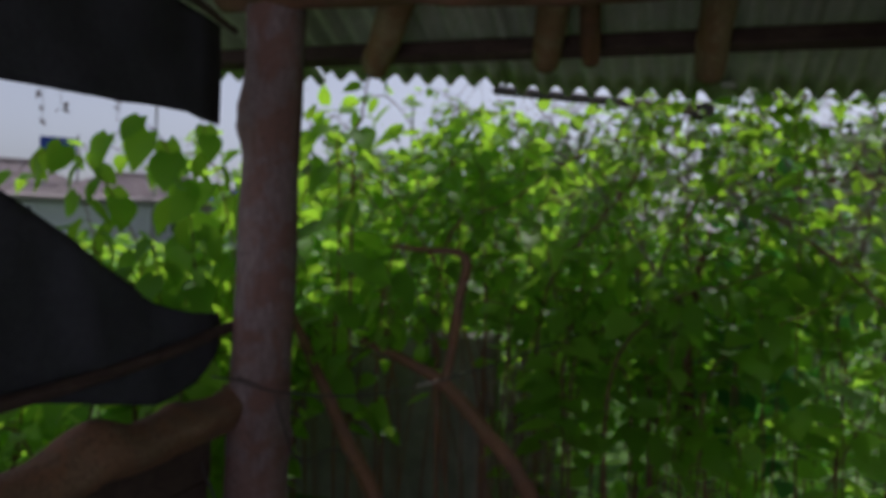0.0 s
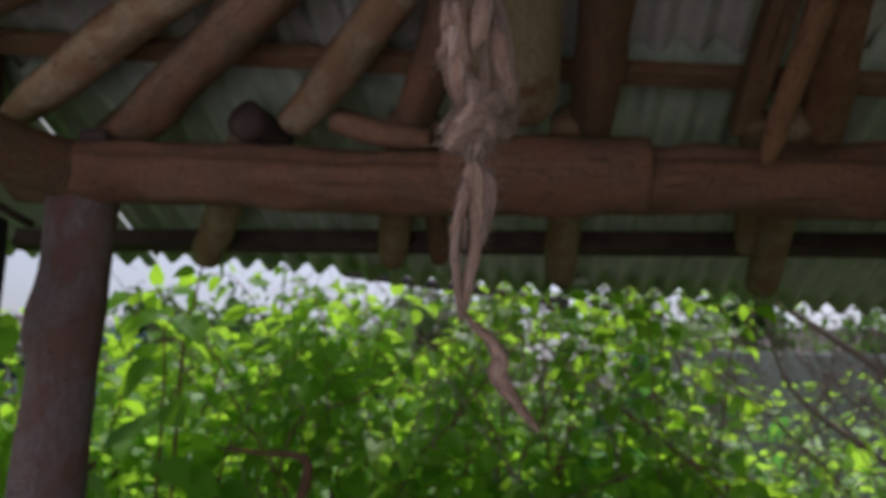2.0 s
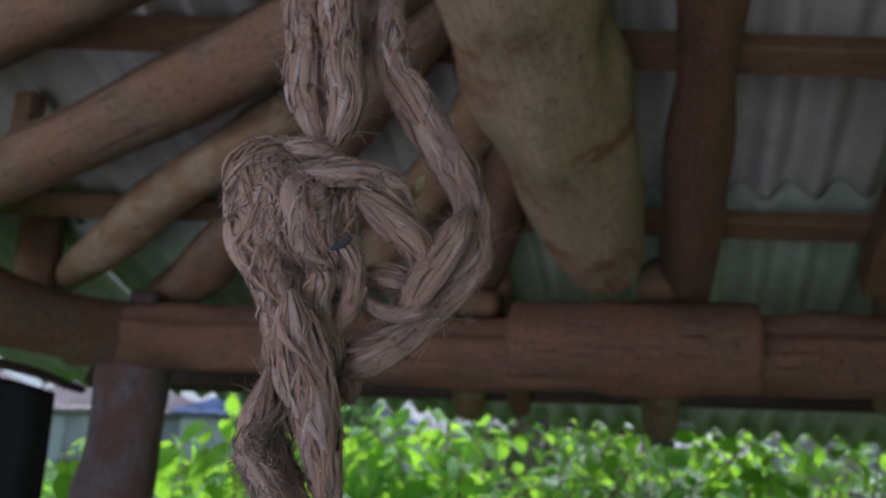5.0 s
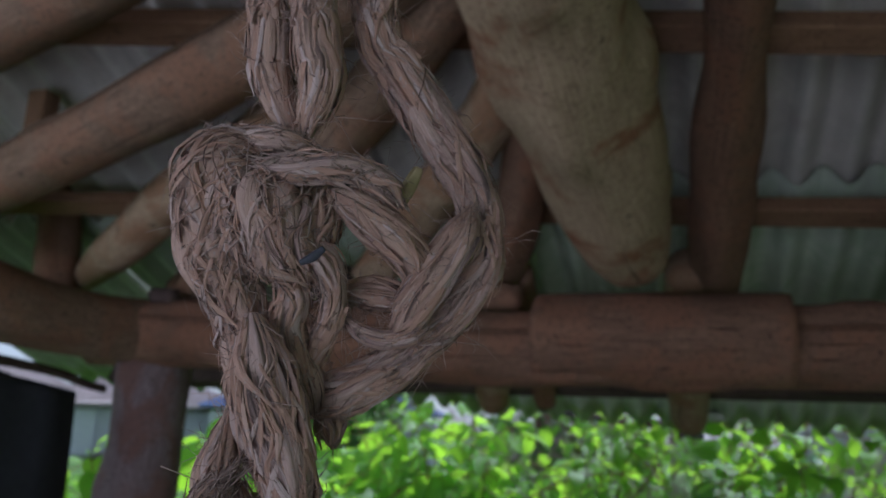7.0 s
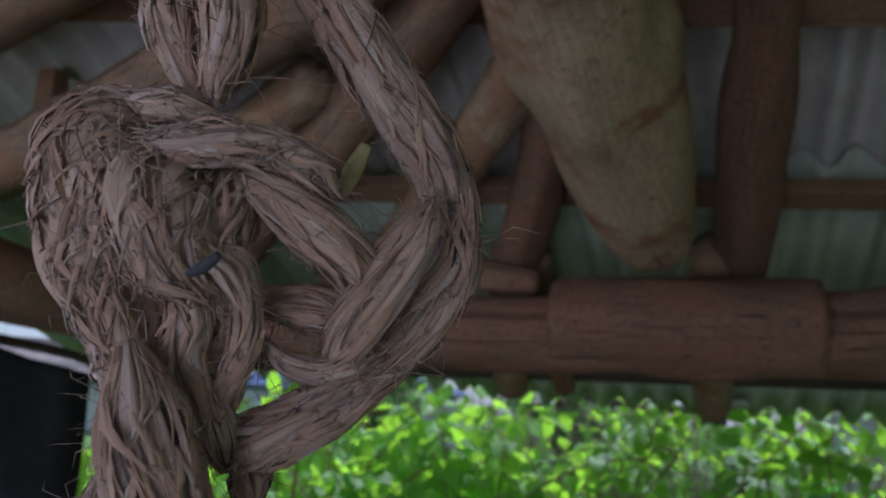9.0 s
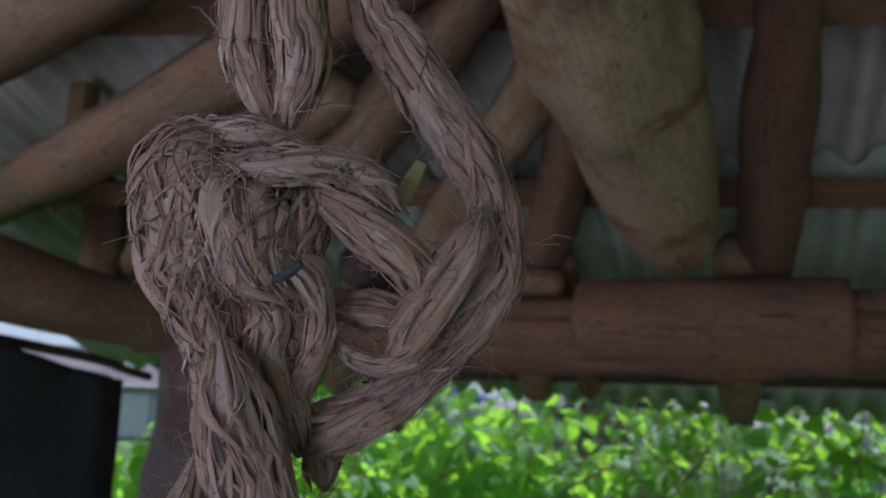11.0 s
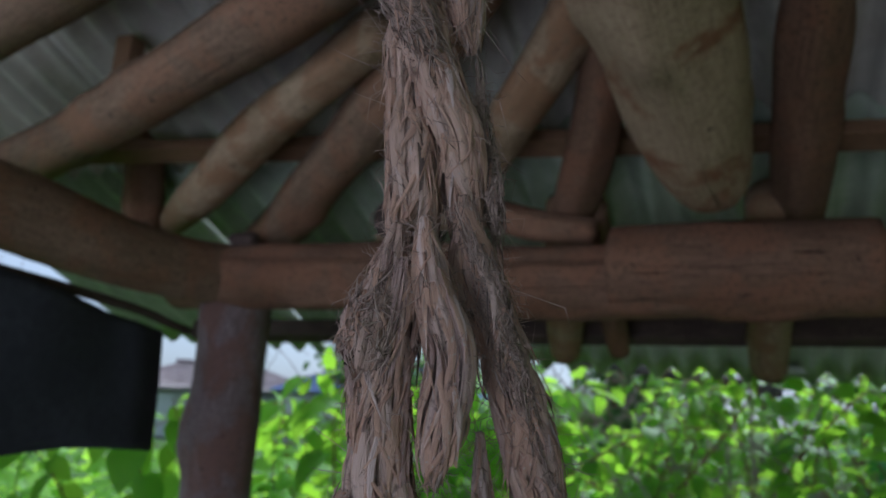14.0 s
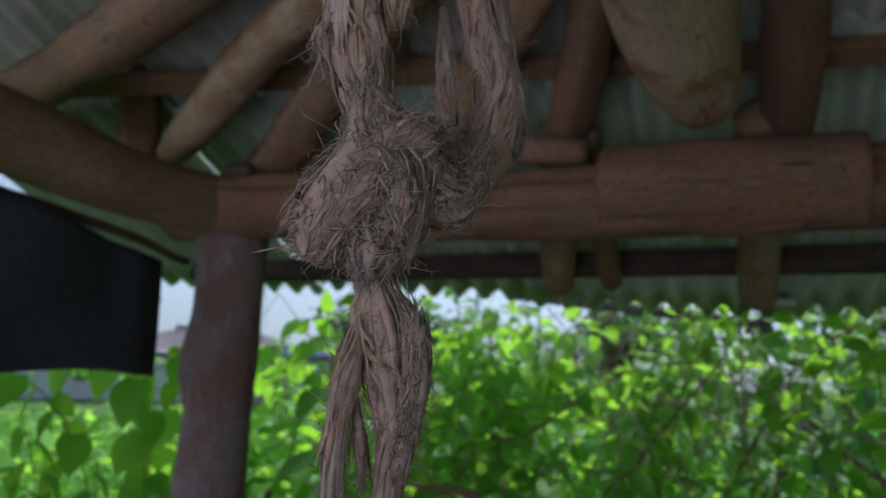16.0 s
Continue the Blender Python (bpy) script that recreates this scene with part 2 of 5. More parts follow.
def put(name, me, mat, parent=None, label="", m=None):
    ob = new(name, me)
    if mat and not me.materials:
        me.materials.append(mat)
    if parent:
        ob.parent = parent
    if m is not None:
        ob.matrix_basis = m
    if label:
        ob["label"] = label
    return ob


def thing(name, label, category, at=(0, 0, 0), group="", kind=""):
    ob = new(name)
    ob.location = at
    ob.empty_display_size = 0.1
    return tagged(ob, label, category, group, kind)


class Pool:
    """Gathers vertices, faces and UVs of one mesh."""

    def __init__(self):
        self.v, self.f, self.u = [], [], []

    def add(self, v, f, u):
        n = len(self.v)
        self.v += [tuple(p) for p in v]
        self.f += [tuple(i + n for i in q) for q in f]
        self.u += [tuple(p) for p in u]

    def mesh(self, name, smooth=True):
        return mesh(name, self.v, self.f, self.u, smooth)


def spline(points, step):
    """Catmull-Rom through rows of numbers, resampled at about that step of the first three."""
    p = np.array(points, float)
    p = np.vstack([2 * p[0] - p[1], p, 2 * p[-1] - p[-2]])
    out = []
    for i in range(1, len(p) - 2):
        n = max(2, int(np.linalg.norm(p[i + 1, :3] - p[i, :3]) / step))
        t = (np.arange(n) / n)[:, None]
        a, b, c, d = p[i - 1], p[i], p[i + 1], p[i + 2]
        out.append(0.5 * (2 * b + (c - a) * t + (2 * a - 5 * b + 4 * c - d) * t**2 + (3 * b - a - 3 * c + d) * t**3))
    return np.vstack(out + [p[-2:-1]])


def frames_along(c):
    """Unit tangents, and two unit vectors across, carried along a line without twist."""
    t = np.gradient(c, axis=0)
    t /= np.linalg.norm(t, axis=1)[:, None] + 1e-12
    n = np.cross(t[0], (0.3, 0.2, 1.0) if abs(t[0][2]) < 0.9 else (1.0, 0.1, 0))
    ns = []
    for k in t:
        n = n - k * (n @ k)
        n = n / np.linalg.norm(n)
        ns.append(n)
    ns = np.array(ns)
    return t, ns, np.cross(t, ns)


def waves(rng, a, v, n=6, fu=(1, 6), fv=(2, 25)):
    """A smooth random field over angle a and length v."""
    out = 0.0
    for _ in range(n):
        ku, kv, ph = rng.integers(*fu), rng.uniform(*fv), rng.uniform(0, 6.28)
        out = out + np.sin(ku * a + kv * v * rng.choice((-1, 1)) + ph) / n**0.5
    return out


def tube(points, sides=14, step=0.03, lump=0.06, seed=0, ridges=0, ridge=0.0, twist=0.0, fv=(2, 25), taper_cap=0.35, knots=0):
    """A rounded, lumpy tube through (x, y, z, radius) rows, with closed ends. Gives vertices, faces, UVs in metres."""
    rng = np.random.default_rng(seed)
    p = spline(points, step)
    c, r = p[:, :3], np.maximum(p[:, 3], 1e-4)
    t, n1, n2 = frames_along(c)
    length = np.r_[0, np.cumsum(np.linalg.norm(np.diff(c, axis=0), axis=1))]
    # closing rings
    e0, e1 = c[0] - t[0] * r[0] * taper_cap, c[-1] + t[-1] * r[-1] * taper_cap
    a = np.arange(sides) / sides * 2 * np.pi
    aa, ll = np.meshgrid(a, length)
    k = 1 + lump * waves(rng, aa, ll, fv=fv)
    if ridges:
        k = k + ridge * (np.abs(np.sin((ridges * aa + twist * ll) / 2)) - 0.6) + ridge * 0.6 * waves(rng, aa * 3, ll, 4, (1, 5), (20, 90))
    for _ in range(knots):
        ka, kl, size = rng.uniform(0, 6.28), rng.uniform(0.05, 0.95) * length[-1], rng.uniform(0.25, 0.5)
        da = np.angle(np.exp(1j * (aa - ka))) / size
        dl = (ll - kl) / (size * r.mean() * rng.uniform(1.0, 2.2))
        k = k + rng.uniform(0.08, 0.2) * np.exp(-(da**2 + dl**2)) - 0.10 * np.exp(-9 * (da**2 + dl**2))
    rad = r[:, None] * k
    ring = c[:, None] + rad[..., None] * (np.cos(aa)[..., None] * n1[:, None] + np.sin(aa)[..., None] * n2[:, None])
    lid0 = e0 + (ring[0] - c[0]) * 0.55
    lid1 = e1 + (ring[-1] - c[-1]) * 0.55
    rings = np.concatenate([lid0[None], ring, lid1[None]])
    m = len(rings)
    verts = rings.reshape(-1, 3)
    around = np.tile(a / (2 * np.pi) * 2 * np.pi * r.mean(), m)
    along = np.repeat(np.r_[-r[0] * 0.5, length, length[-1] + r[-1] * 0.5], sides) + seed * 0.37
    uv = np.stack([around + seed * 0.71, along], 1)
    i, j = np.meshgrid(np.arange(m - 1), np.arange(sides), indexing="ij")
    jn = (j + 1) % sides
    f = np.stack([i * sides + j, i * sides + jn, (i + 1) * sides + jn, (i + 1) * sides + j], -1).reshape(-1, 4)
    faces = [tuple(q) for q in f.tolist()]
    faces.append(tuple(range(sides - 1, -1, -1)))
    faces.append(tuple((m - 1) * sides + q for q in range(sides)))
    return verts, faces, uv


def log(name, points, mat, label, category="beam", seed=0, lump=0.055, sides=18, knots=5, group=""):
    """A whole round log with knots; a thing of its own with its knots as swellings."""
    pool = Pool()
    pool.add(*tube(points, sides + 8, 0.014, lump, seed, fv=(3, 22), knots=knots))
    ob = put(name, pool.mesh(name), mat)
    return tagged(ob, label, category, group)


def box(pool, lo, hi, uvdir=0, turn=None, wob=0.0, rng=None):
    """A box with slightly bevelled long edges, UV in metres with v along axis uvdir."""
    lo, hi = np.array(lo, float), np.array(hi, float)
    mid, h = (lo + hi) / 2, (hi - lo) / 2
    b = min(h) * 0.16
    v, f = [], []
    ax = [k for k in range(3) if k != uvdir]
    prof = []
    for sx, sy in ((1, 1), (-1, 1), (-1, -1), (1, -1)):
        p1 = (sx * (h[ax[0]] - b), sy * h[ax[1]])
        p2 = (sx * h[ax[0]], sy * (h[ax[1]] - b))
        prof += [p2, p1] if sx * sy > 0 else [p1, p2]
    segs = max(2, int(h[uvdir] * 2 / 0.12)) if wob else 2
    u = []
    per = np.r_[0, np.cumsum([math.dist(prof[i], prof[(i + 1) % 8]) for i in range(8)])]
    ph = rng.uniform(0, 6) if rng is not None else 0
    for s in range(segs):
        k = s / (segs - 1) * 2 - 1
        for i, (pa, pb) in enumerate(prof):
            q = np.zeros(3)
            q[ax[0]], q[ax[1]], q[uvdir] = pa, pb, k * h[uvdir]
            if wob:
                q[ax[0]] += wob * math.sin(k * 3 + ph)
                q[ax[1]] += wob * math.cos(k * 2.3 + ph * 2)
            if turn is not None:
                q = turn @ q
            v.append(q + mid)
            u.append((per[i] + lo[0] * 3, k * h[uvdir] + lo[1]))
    for s in range(segs - 1):
        for i in range(8):
            f.append((s * 8 + i, s * 8 + (i + 1) % 8, s * 8 + 8 + (i + 1) % 8, s * 8 + 8 + i))
    f.append(tuple(range(7, -1, -1)))
    f.append(tuple((segs - 1) * 8 + i for i in range(8)))
    pool.add(v, f, u)


def boxmesh(name, lo, hi, uvdir=0, **kw):
    pool = Pool()
    box(pool, lo, hi, uvdir, **kw)
    me = pool.mesh(name, False)
    return me


# ---- ground ----
def ground():
    rng = np.random.default_rng(4)
    xs = np.r_[-900, -200, -60, np.linspace(-14, 14, 70), 60, 200, 900]
    ys = np.r_[-900, -200, -60, np.linspace(-8, 20, 70), 60, 200, 900]
    gx, gy = np.meshgrid(xs, ys)
    z = 0.02 * waves(rng, gx * 0.9, gy, 8, (1, 4), (0.6, 3)) - 0.03
    z = np.where((np.abs(gx) > 20) | (gy > 25) | (gy < -12), -0.05, z)
    n, w = len(ys), len(xs)
    f = [(i * w + j, i * w + j + 1, (i + 1) * w + j + 1, (i + 1) * w + j) for i in range(n - 1) for j in range(w - 1)]
    ob = put("ground", mesh("ground", np.stack([gx, gy, z], -1).reshape(-1, 3), f), M_GRASS)
    tagged(ob, "rough green grass and weeds round the shelter", "ground", kind="structure")
    fl = put("floor", boxmesh("floor", (-1.25, -2.4, -0.1), (3.6, 2.3, 0.03), wob=0.01, rng=rng), M_SOIL)
    tagged(fl, "packed brown earth floor under the shelter", "floor", kind="structure")


ground()

# ---- shelter frame ----
ROOF_Z, SLOPE = 2.34, 0.40


def under(y, drop=0.0):
    return ROOF_Z - SLOPE * (y - 1.9) - drop


def shelter():
    log("corner_post", [(-1.11, 1.93, -0.05, 0.098), (-1.112, 1.93, 0.65, 0.09), (-1.105, 1.93, 1.0, 0.084), (-1.098, 1.93, 1.35, 0.086),
                        (-1.092, 1.93, 1.6, 0.078), (-1.095, 1.93, 1.75, 0.084), (-1.09, 1.93, 1.86, 0.08), (-1.09, 1.93, 2.02, 0.085)], M_POST,
        "gnarled grey-brown cracked timber post under the beams", "post", 3, 0.022, 24, 9)
    log("front_beam", [(-1.24, 1.9, 2.085, 0.075), (-0.9, 1.88, 2.08, 0.074), (-0.4, 1.88, 2.055, 0.072), (0.0, 1.885, 2.055, 0.078), (0.4, 1.885, 2.06, 0.074),
                       (0.8, 1.885, 2.05, 0.08), (1.5, 1.89, 2.05, 0.08), (2.6, 1.9, 2.06, 0.08)], M_RED,
        "long reddish-brown peeled log beam resting on the post", "beam", 7, 0.06, 26, 34)
    log("side_beam", [(-1.06, 1.96, 2.09, 0.07), (-1.13, 1.8, 2.085, 0.072), (-1.18, 1.6, 2.1, 0.075), (-1.24, 1.2, 2.14, 0.078), (-1.27, 0.4, 2.2, 0.08), (-1.28, -1.2, 2.25, 0.08)], M_LOG,
        "dark brown log beam along the side of the shelter", "beam", 11, 0.05, 22, 12)
    log("timber_block", [(-0.172, 1.872, 2.068, 0.078), (-0.168, 1.872, 2.068, 0.083), (0.04, 1.87, 2.068, 0.085), (0.252, 1.872, 2.068, 0.083), (0.256, 1.872, 2.068, 0.078)], M_RED,
        "half-round brown log slab fixed over the front beam", "slab", 13, 0.03, 24, 5)
    log("back_post", [(-1.27, -1.2, -0.05, 0.09), (-1.26, -1.2, 2.2, 0.085)], M_POST, "rough grey timber post at the back of the shelter", "post", 5)
    log("right_post", [(2.5, 1.92, -0.05, 0.09), (2.5, 1.9, 2.0, 0.085)], M_POST, "rough grey timber post carrying the beam end", "post", 6)
    log("far_back_post", [(2.5, -1.2, -0.05, 0.09), (2.5, -1.2, 2.2, 0.085)], M_POST, "rough grey timber post at the back of the shelter", "post", 8)
    log("back_beam", [(-1.35, -1.2, 2.28, 0.075), (2.6, -1.2, 2.27, 0.075)], M_LOG, "brown log beam along the back of the shelter", "beam", 9)
    log("ridge_beam", [(-1.6, 0.5, 2.745, 0.07), (0.4, 0.5, 2.75, 0.07), (2.8, 0.5, 2.745, 0.07)], M_LOG, "brown log ridge beam under the roof", "beam", 10)


shelter()


STUD_X, STUD_Y = -1.09, 1.5


def rafters():
    g = "roof rafters"
    R = lambda y, x, r, d=0.12: (x, y, under(y, d), r)  # noqa: E731
    log("rafter", [(-1.75, 1.66, 2.30, 0.062), (-1.32, 1.58, 2.335, 0.06), (-0.42, 1.3, 2.455, 0.062), (0.2, 1.02, 2.55, 0.06)], M_LOG, "long brown peeled log rafter crossing under the sheets", "rafter", 21, 0.04, group=g)
    log("rafter", [(-1.5, 1.36, 2.42, 0.06), (-1.02, 1.26, 2.474, 0.062), (-0.5, 1.14, 2.52, 0.06), (0.1, 0.95, 2.57, 0.055)], M_LOG, "long brown log rafter with a dark wire along it", "rafter", 22, 0.04, group=g)
    log("rafter", [(-1.33, 1.92, 2.215, 0.03), (-1.1, 1.78, 2.265, 0.05), (-0.8, 1.6, 2.335, 0.048), (-0.49, 1.45, 2.4, 0.042)], M_PALE, "pale brown log rafter with a cut end", "rafter", 23, 0.07, group=g)
    log("rafter", [(-1.09, 1.98, 2.195, 0.035), (-0.94, 1.9, 2.225, 0.058), (-0.62, 1.64, 2.32, 0.056), (-0.43, 1.5, 2.38, 0.055), (-0.1, 1.2, 2.5, 0.05)], M_LOG, "dark brown log rafter resting on the beam", "rafter", 24, 0.06, group=g)
    log("rafter", [(-0.56, 1.92, 2.215, 0.04), (-0.5, 1.86, 2.235, 0.045), (-0.19, 1.5, 2.38, 0.047), (0.0, 1.25, 2.48, 0.045)], M_PALE, "slim pale brown log rafter", "rafter", 25, 0.06, group=g)
    log("rafter", [(-0.30, 2.0, 2.18, 0.042), (-0.26, 1.9, 2.22, 0.047), (-0.15, 1.6, 2.34, 0.043), (-0.02, 1.2, 2.5, 0.045)], M_RED, "reddish-brown peeled log rafter above the beam", "rafter", 26, 0.06, group=g)
    log("rafter", [(0.012, 1.80, 2.185, 0.04), (0.003, 1.76, 2.205, 0.066), (-0.018, 1.65, 2.26, 0.09), (-0.05, 1.35, 2.37, 0.1), (-0.1, 0.95, 2.52, 0.1)], M_PATCHY, "thick pale debarked log with a rounded worn tip", "rafter", 27, 0.05, 28, 14, group=g)
    log("rafter", [R(1.99, 0.147, 0.046), R(1.9, 0.15, 0.048), R(1.6, 0.158, 0.05), R(1.45, 0.165, 0.042), R(1.3, 0.172, 0.045), R(0.9, 0.18, 0.045)], M_RED, "knotty reddish-brown log rafter", "rafter", 28, 0.06, 18, 9, group=g)
    log("rafter", [(0.49, 1.79, 2.066, 0.012), (0.496, 1.765, 2.1, 0.021), (0.508, 1.69, 2.171, 0.024), (0.523, 1.6, 2.254, 0.025), (0.533, 1.4, 2.38, 0.027), (0.54, 1.1, 2.53, 0.028)], M_ORANGE, "slim orange-brown stripped pole with its tip before the beam", "rafter", 29, 0.06, 18, 4, group=g)
    log("rafter", [(0.672, 2.03, 2.165, 0.046), (0.64, 1.85, 2.24, 0.048), (0.588, 1.6, 2.335, 0.05), (0.582, 1.4, 2.415, 0.052), (0.57, 1.0, 2.565, 0.05)], M_ORANGE, "stout orange-brown stripped log rafter", "rafter", 33, 0.05, 20, 8, group=g)
    for lo, hi, sd in ((0.462, 0.515, 1),):
        pool = Pool()
        k = math.atan(SLOPE)
        box(pool, (lo, 0.9, under(1.45, 0.11) - 0.03), (hi, 2.0, under(1.45, 0.11) + 0.03), 1, turn=np.array(Matrix.Rotation(-k, 3, "X")), wob=0.003, rng=np.random.default_rng(sd))
        tagged(put("rafter", pool.mesh("rafter", False), M_SAWN), "straight sawn brown timber rafter", "rafter", g)
    log("rafter", [R(2.0, 1.25, 0.046), R(1.5, 1.22, 0.048), R(0.8, 1.2, 0.045)], M_LOG, "knotty grey-brown log rafter", "rafter", 31, group=g)
    log("rafter", [R(2.0, 1.85, 0.046), R(1.5, 1.82, 0.048), R(0.8, 1.8, 0.045)], M_LOG, "knotty grey-brown log rafter", "rafter", 32, group=g)
    # tails that carry the eave
    g = "rafter tails under the eave"
    for k, (x0, x1, y1, r, m) in enumerate(((-0.798, -1.159, 2.5, 0.05, M_PALE), (-0.337, -0.473, 2.5, 0.046, M_PALE), (-0.247, -0.291, 2.5, 0.03, M_RED), (0.1, 0.093, 2.58, 0.048, M_PALE),
                                             (0.552, 0.66, 2.42, 0.032, M_PALE), (0.625, 0.717, 2.62, 0.05, M_PALE), (1.25, 1.24, 2.8, 0.05, M_LOG), (1.85, 1.84, 2.8, 0.05, M_LOG))):
        at = lambda y: x0 + (x1 - x0) * (y - 2.15) / 0.57  # noqa: E731
        log("rafter_tail", [(at(y), y, under(y, 0.12), q) for y, q in ((1.92, r), (2.3, r * 1.04), (y1 - 0.02, r * 0.95), (y1, r * 0.9))], m, "pale round rafter end under the eave", "rafter", 60 + k, 0.05, 16, 3, g)
    # offcuts lying on the beam
    log("log_offcut", [(-0.66, 1.87, 2.205, 0.05), (-0.63, 2.0, 2.19, 0.05)], M_DARK, "short dark log end set on the beam", "log", 40, 0.05, 16, 0)
    log("log_offcut", [(-0.44, 1.87, 2.2, 0.03), (-0.33, 1.86, 2.165, 0.032), (-0.22, 1.86, 2.148, 0.024)], M_RED, "short reddish offcut lying on the beam", "log", 41, 0.08, 12, 0)
    log("wood_wedge", [(-1.06, 1.86, 2.165, 0.02), (-1.0, 1.85, 2.16, 0.02)], M_DARK, "small dark wedge under a rafter", "wedge", 42, 0.08, 8, 0)
    # short post at the gable
    log("gable_post", [(-1.34, 1.86, 2.13, 0.05), (-1.345, 1.845, 2.3, 0.048), (-1.35, 1.83, 2.46, 0.046)], M_RED, "short orange-brown log strut above the side beam", "strut", 43, 0.07)
    tagged(put("gable_stud", boxmesh("gable_stud", (STUD_X - 0.022, STUD_Y - 0.02, 2.33), (STUD_X + 0.022, STUD_Y + 0.02, under(STUD_Y, 0.0)), 2), M_SAWN), "pale sawn stud in the gable", "stud")


rafters()


def purlins():
    rng = np.random.default_rng(9)
    up = np.array((0, SLOPE, 1.0)) / math.hypot(SLOPE, 1)
    # height on the slope at x = 0, skew across it, ends, half thickness
    for y, skew, x0, x1, th, m in ((2.52, 0.0, -1.7, 2.6, 0.03, M_DARK), (1.85, 0.085, -1.75, 2.7, 0.016, M_SAWN), (1.46, 0.15, -1.75, 2.7, 0.018, M_SAWN), (1.02, 0.05, -1.75, 2.7, 0.028, M_SAWN), (0.62, 0.0, -1.75, 2.7, 0.028, M_SAWN)):
        along = np.array((1, skew, -SLOPE * skew))
        along = along / np.linalg.norm(along)
        turn = np.stack([along, np.cross(up, along), up], 1)
        xm = (x0 + x1) / 2
        ym = y + skew * xm
        z = under(ym, 0.028 + th)
        tagged(put("purlin", boxmesh("purlin", (x0, ym - 0.026, z - th), (x1, ym + 0.026, z + th), 0, wob=0.004, rng=rng, turn=turn), m),
               "sawn brown batten under the roof sheets", "purlin", "roof purlins")


purlins()
PITCH, GAP = 0.087, 0.02


def corrugated(x0, waves_n, y0, y1, lift, skew=0.0, sag=0.0, seed=0, back=False):
    """One corrugated sheet from y0 (high) to y1 (low), with thickness."""
    rng = np.random.default_rng(seed)
    per = 10
    nx = waves_n * per + 1
    ny = max(3, int(abs(y1 - y0) / 0.12) + 1)
    pool = Pool()
    ph = rng.uniform(0, 6, 4)
    top = []
    for side in (0, 1):
        v, u = [], []
        for j in range(ny):
            for i in range(nx):
                x = x0 + i / per * PITCH
                k = j / (ny - 1)
                yy = y0 + k * (y1 + skew * (x - x0) - y0)
                z = (under(yy) if not back else 2.9 - 0.30 * (0.5 - yy)) + lift + 0.019 * math.sin(2 * math.pi * i / per) - side * 0.006
                z += 0.004 * math.sin(x * 5 + ph[0]) * math.sin(yy * 4 + ph[1]) - sag * k * k
                if j == ny - 1:
                    yy += 0.006 * math.sin(x * 40 + ph[2]) + 0.004 * math.sin(x * 95 + ph[3])
                v.append((x, yy, z))
                u.append((x, yy))
        top.append((v, u))
    n = nx * ny
    pool.v, pool.u = top[0][0] + top[1][0], top[0][1] + top[1][1]
    q = lambda i, j, s: s * n + j * nx + i  # noqa: E731
    for j in range(ny - 1):
        for i in range(nx - 1):
            pool.f.append((q(i, j, 0), q(i, j + 1, 0), q(i + 1, j + 1, 0), q(i + 1, j, 0)))
            pool.f.append((q(i, j, 1), q(i + 1, j, 1), q(i + 1, j + 1, 1), q(i, j + 1, 1)))
    for j in (0, ny - 1):
        for i in range(nx - 1):
            a = (q(i, j, 0), q(i + 1, j, 0), q(i + 1, j, 1), q(i, j, 1))
            pool.f.append(a if j == 0 else a[::-1])
    for i in (0, nx - 1):
        for j in range(ny - 1):
            a = (q(i, j, 0), q(i, j, 1), q(i, j + 1, 1), q(i, j + 1, 0))
            pool.f.append(a if i == 0 else a[::-1])
    return pool.mesh("roof_sheet")


def roof():
    top = thing("roof", "corrugated grey fibre-cement roof on timber battens, greener near the eave", "roof", kind="structure")
    w = 9
    # the last three columns are unseen, added to shade the right of the interior
    for k in range(-1, 7):
        x0 = -1.335 + k * (w - 1) * PITCH - (GAP + PITCH if k < 0 else 0.0)
        eave = 2.75 + 0.105 * (x0 + 1.4) + (0.05 if k % 2 else 0.0)
        lift = 0.022 + (0.010 if k % 2 else 0.0)
        put("sheet", corrugated(x0, w, 1.88, eave, lift, 0.11, 0.0, k + 10), M_SHEETG, top, "greenish lower sheet")
        if k < 0:
            x0 += GAP + PITCH
        put("sheet", corrugated(x0, w, 0.95, 1.985 + 0.02 * (k % 3), lift + 0.03, 0.0, 0.0, k + 30), M_SHEET, top)
        put("sheet", corrugated(x0, w, 0.42, 1.08, lift + 0.06, 0.0, 0.0, k + 50), M_SHEET, top)
        put("sheet", corrugated(x0, w, 0.46, -1.5, lift + 0.06, 0.0, 0.0, k + 70, True), M_SHEET, top)


roof()


def gutter_pipe():
    t = thing("eave_pipe", "dark rusted steel pipe with a bracket slung below the eave", "pipe")
    pool = Pool()
    pool.add(*tube([(-0.75, 3.2, 2.03, 0.02), (-0.3, 3.21, 1.98, 0.02), (0.07, 3.22, 1.935, 0.02)], 12, 0.05, 0.01, 5))
    put("pipe", pool.mesh("pipe"), M_METAL, t)
    pool = Pool()
    box(pool, (0.05, 3.18, 1.9), (0.14, 3.26, 1.965), 0)
    put("bracket", pool.mesh("bracket", False), M_METAL, t)
    put("strap", boxmesh("strap", (0.14, 2.86, 1.955), (0.2, 3.2, 1.975), 1), M_SHEETG, t)


gutter_pipe()


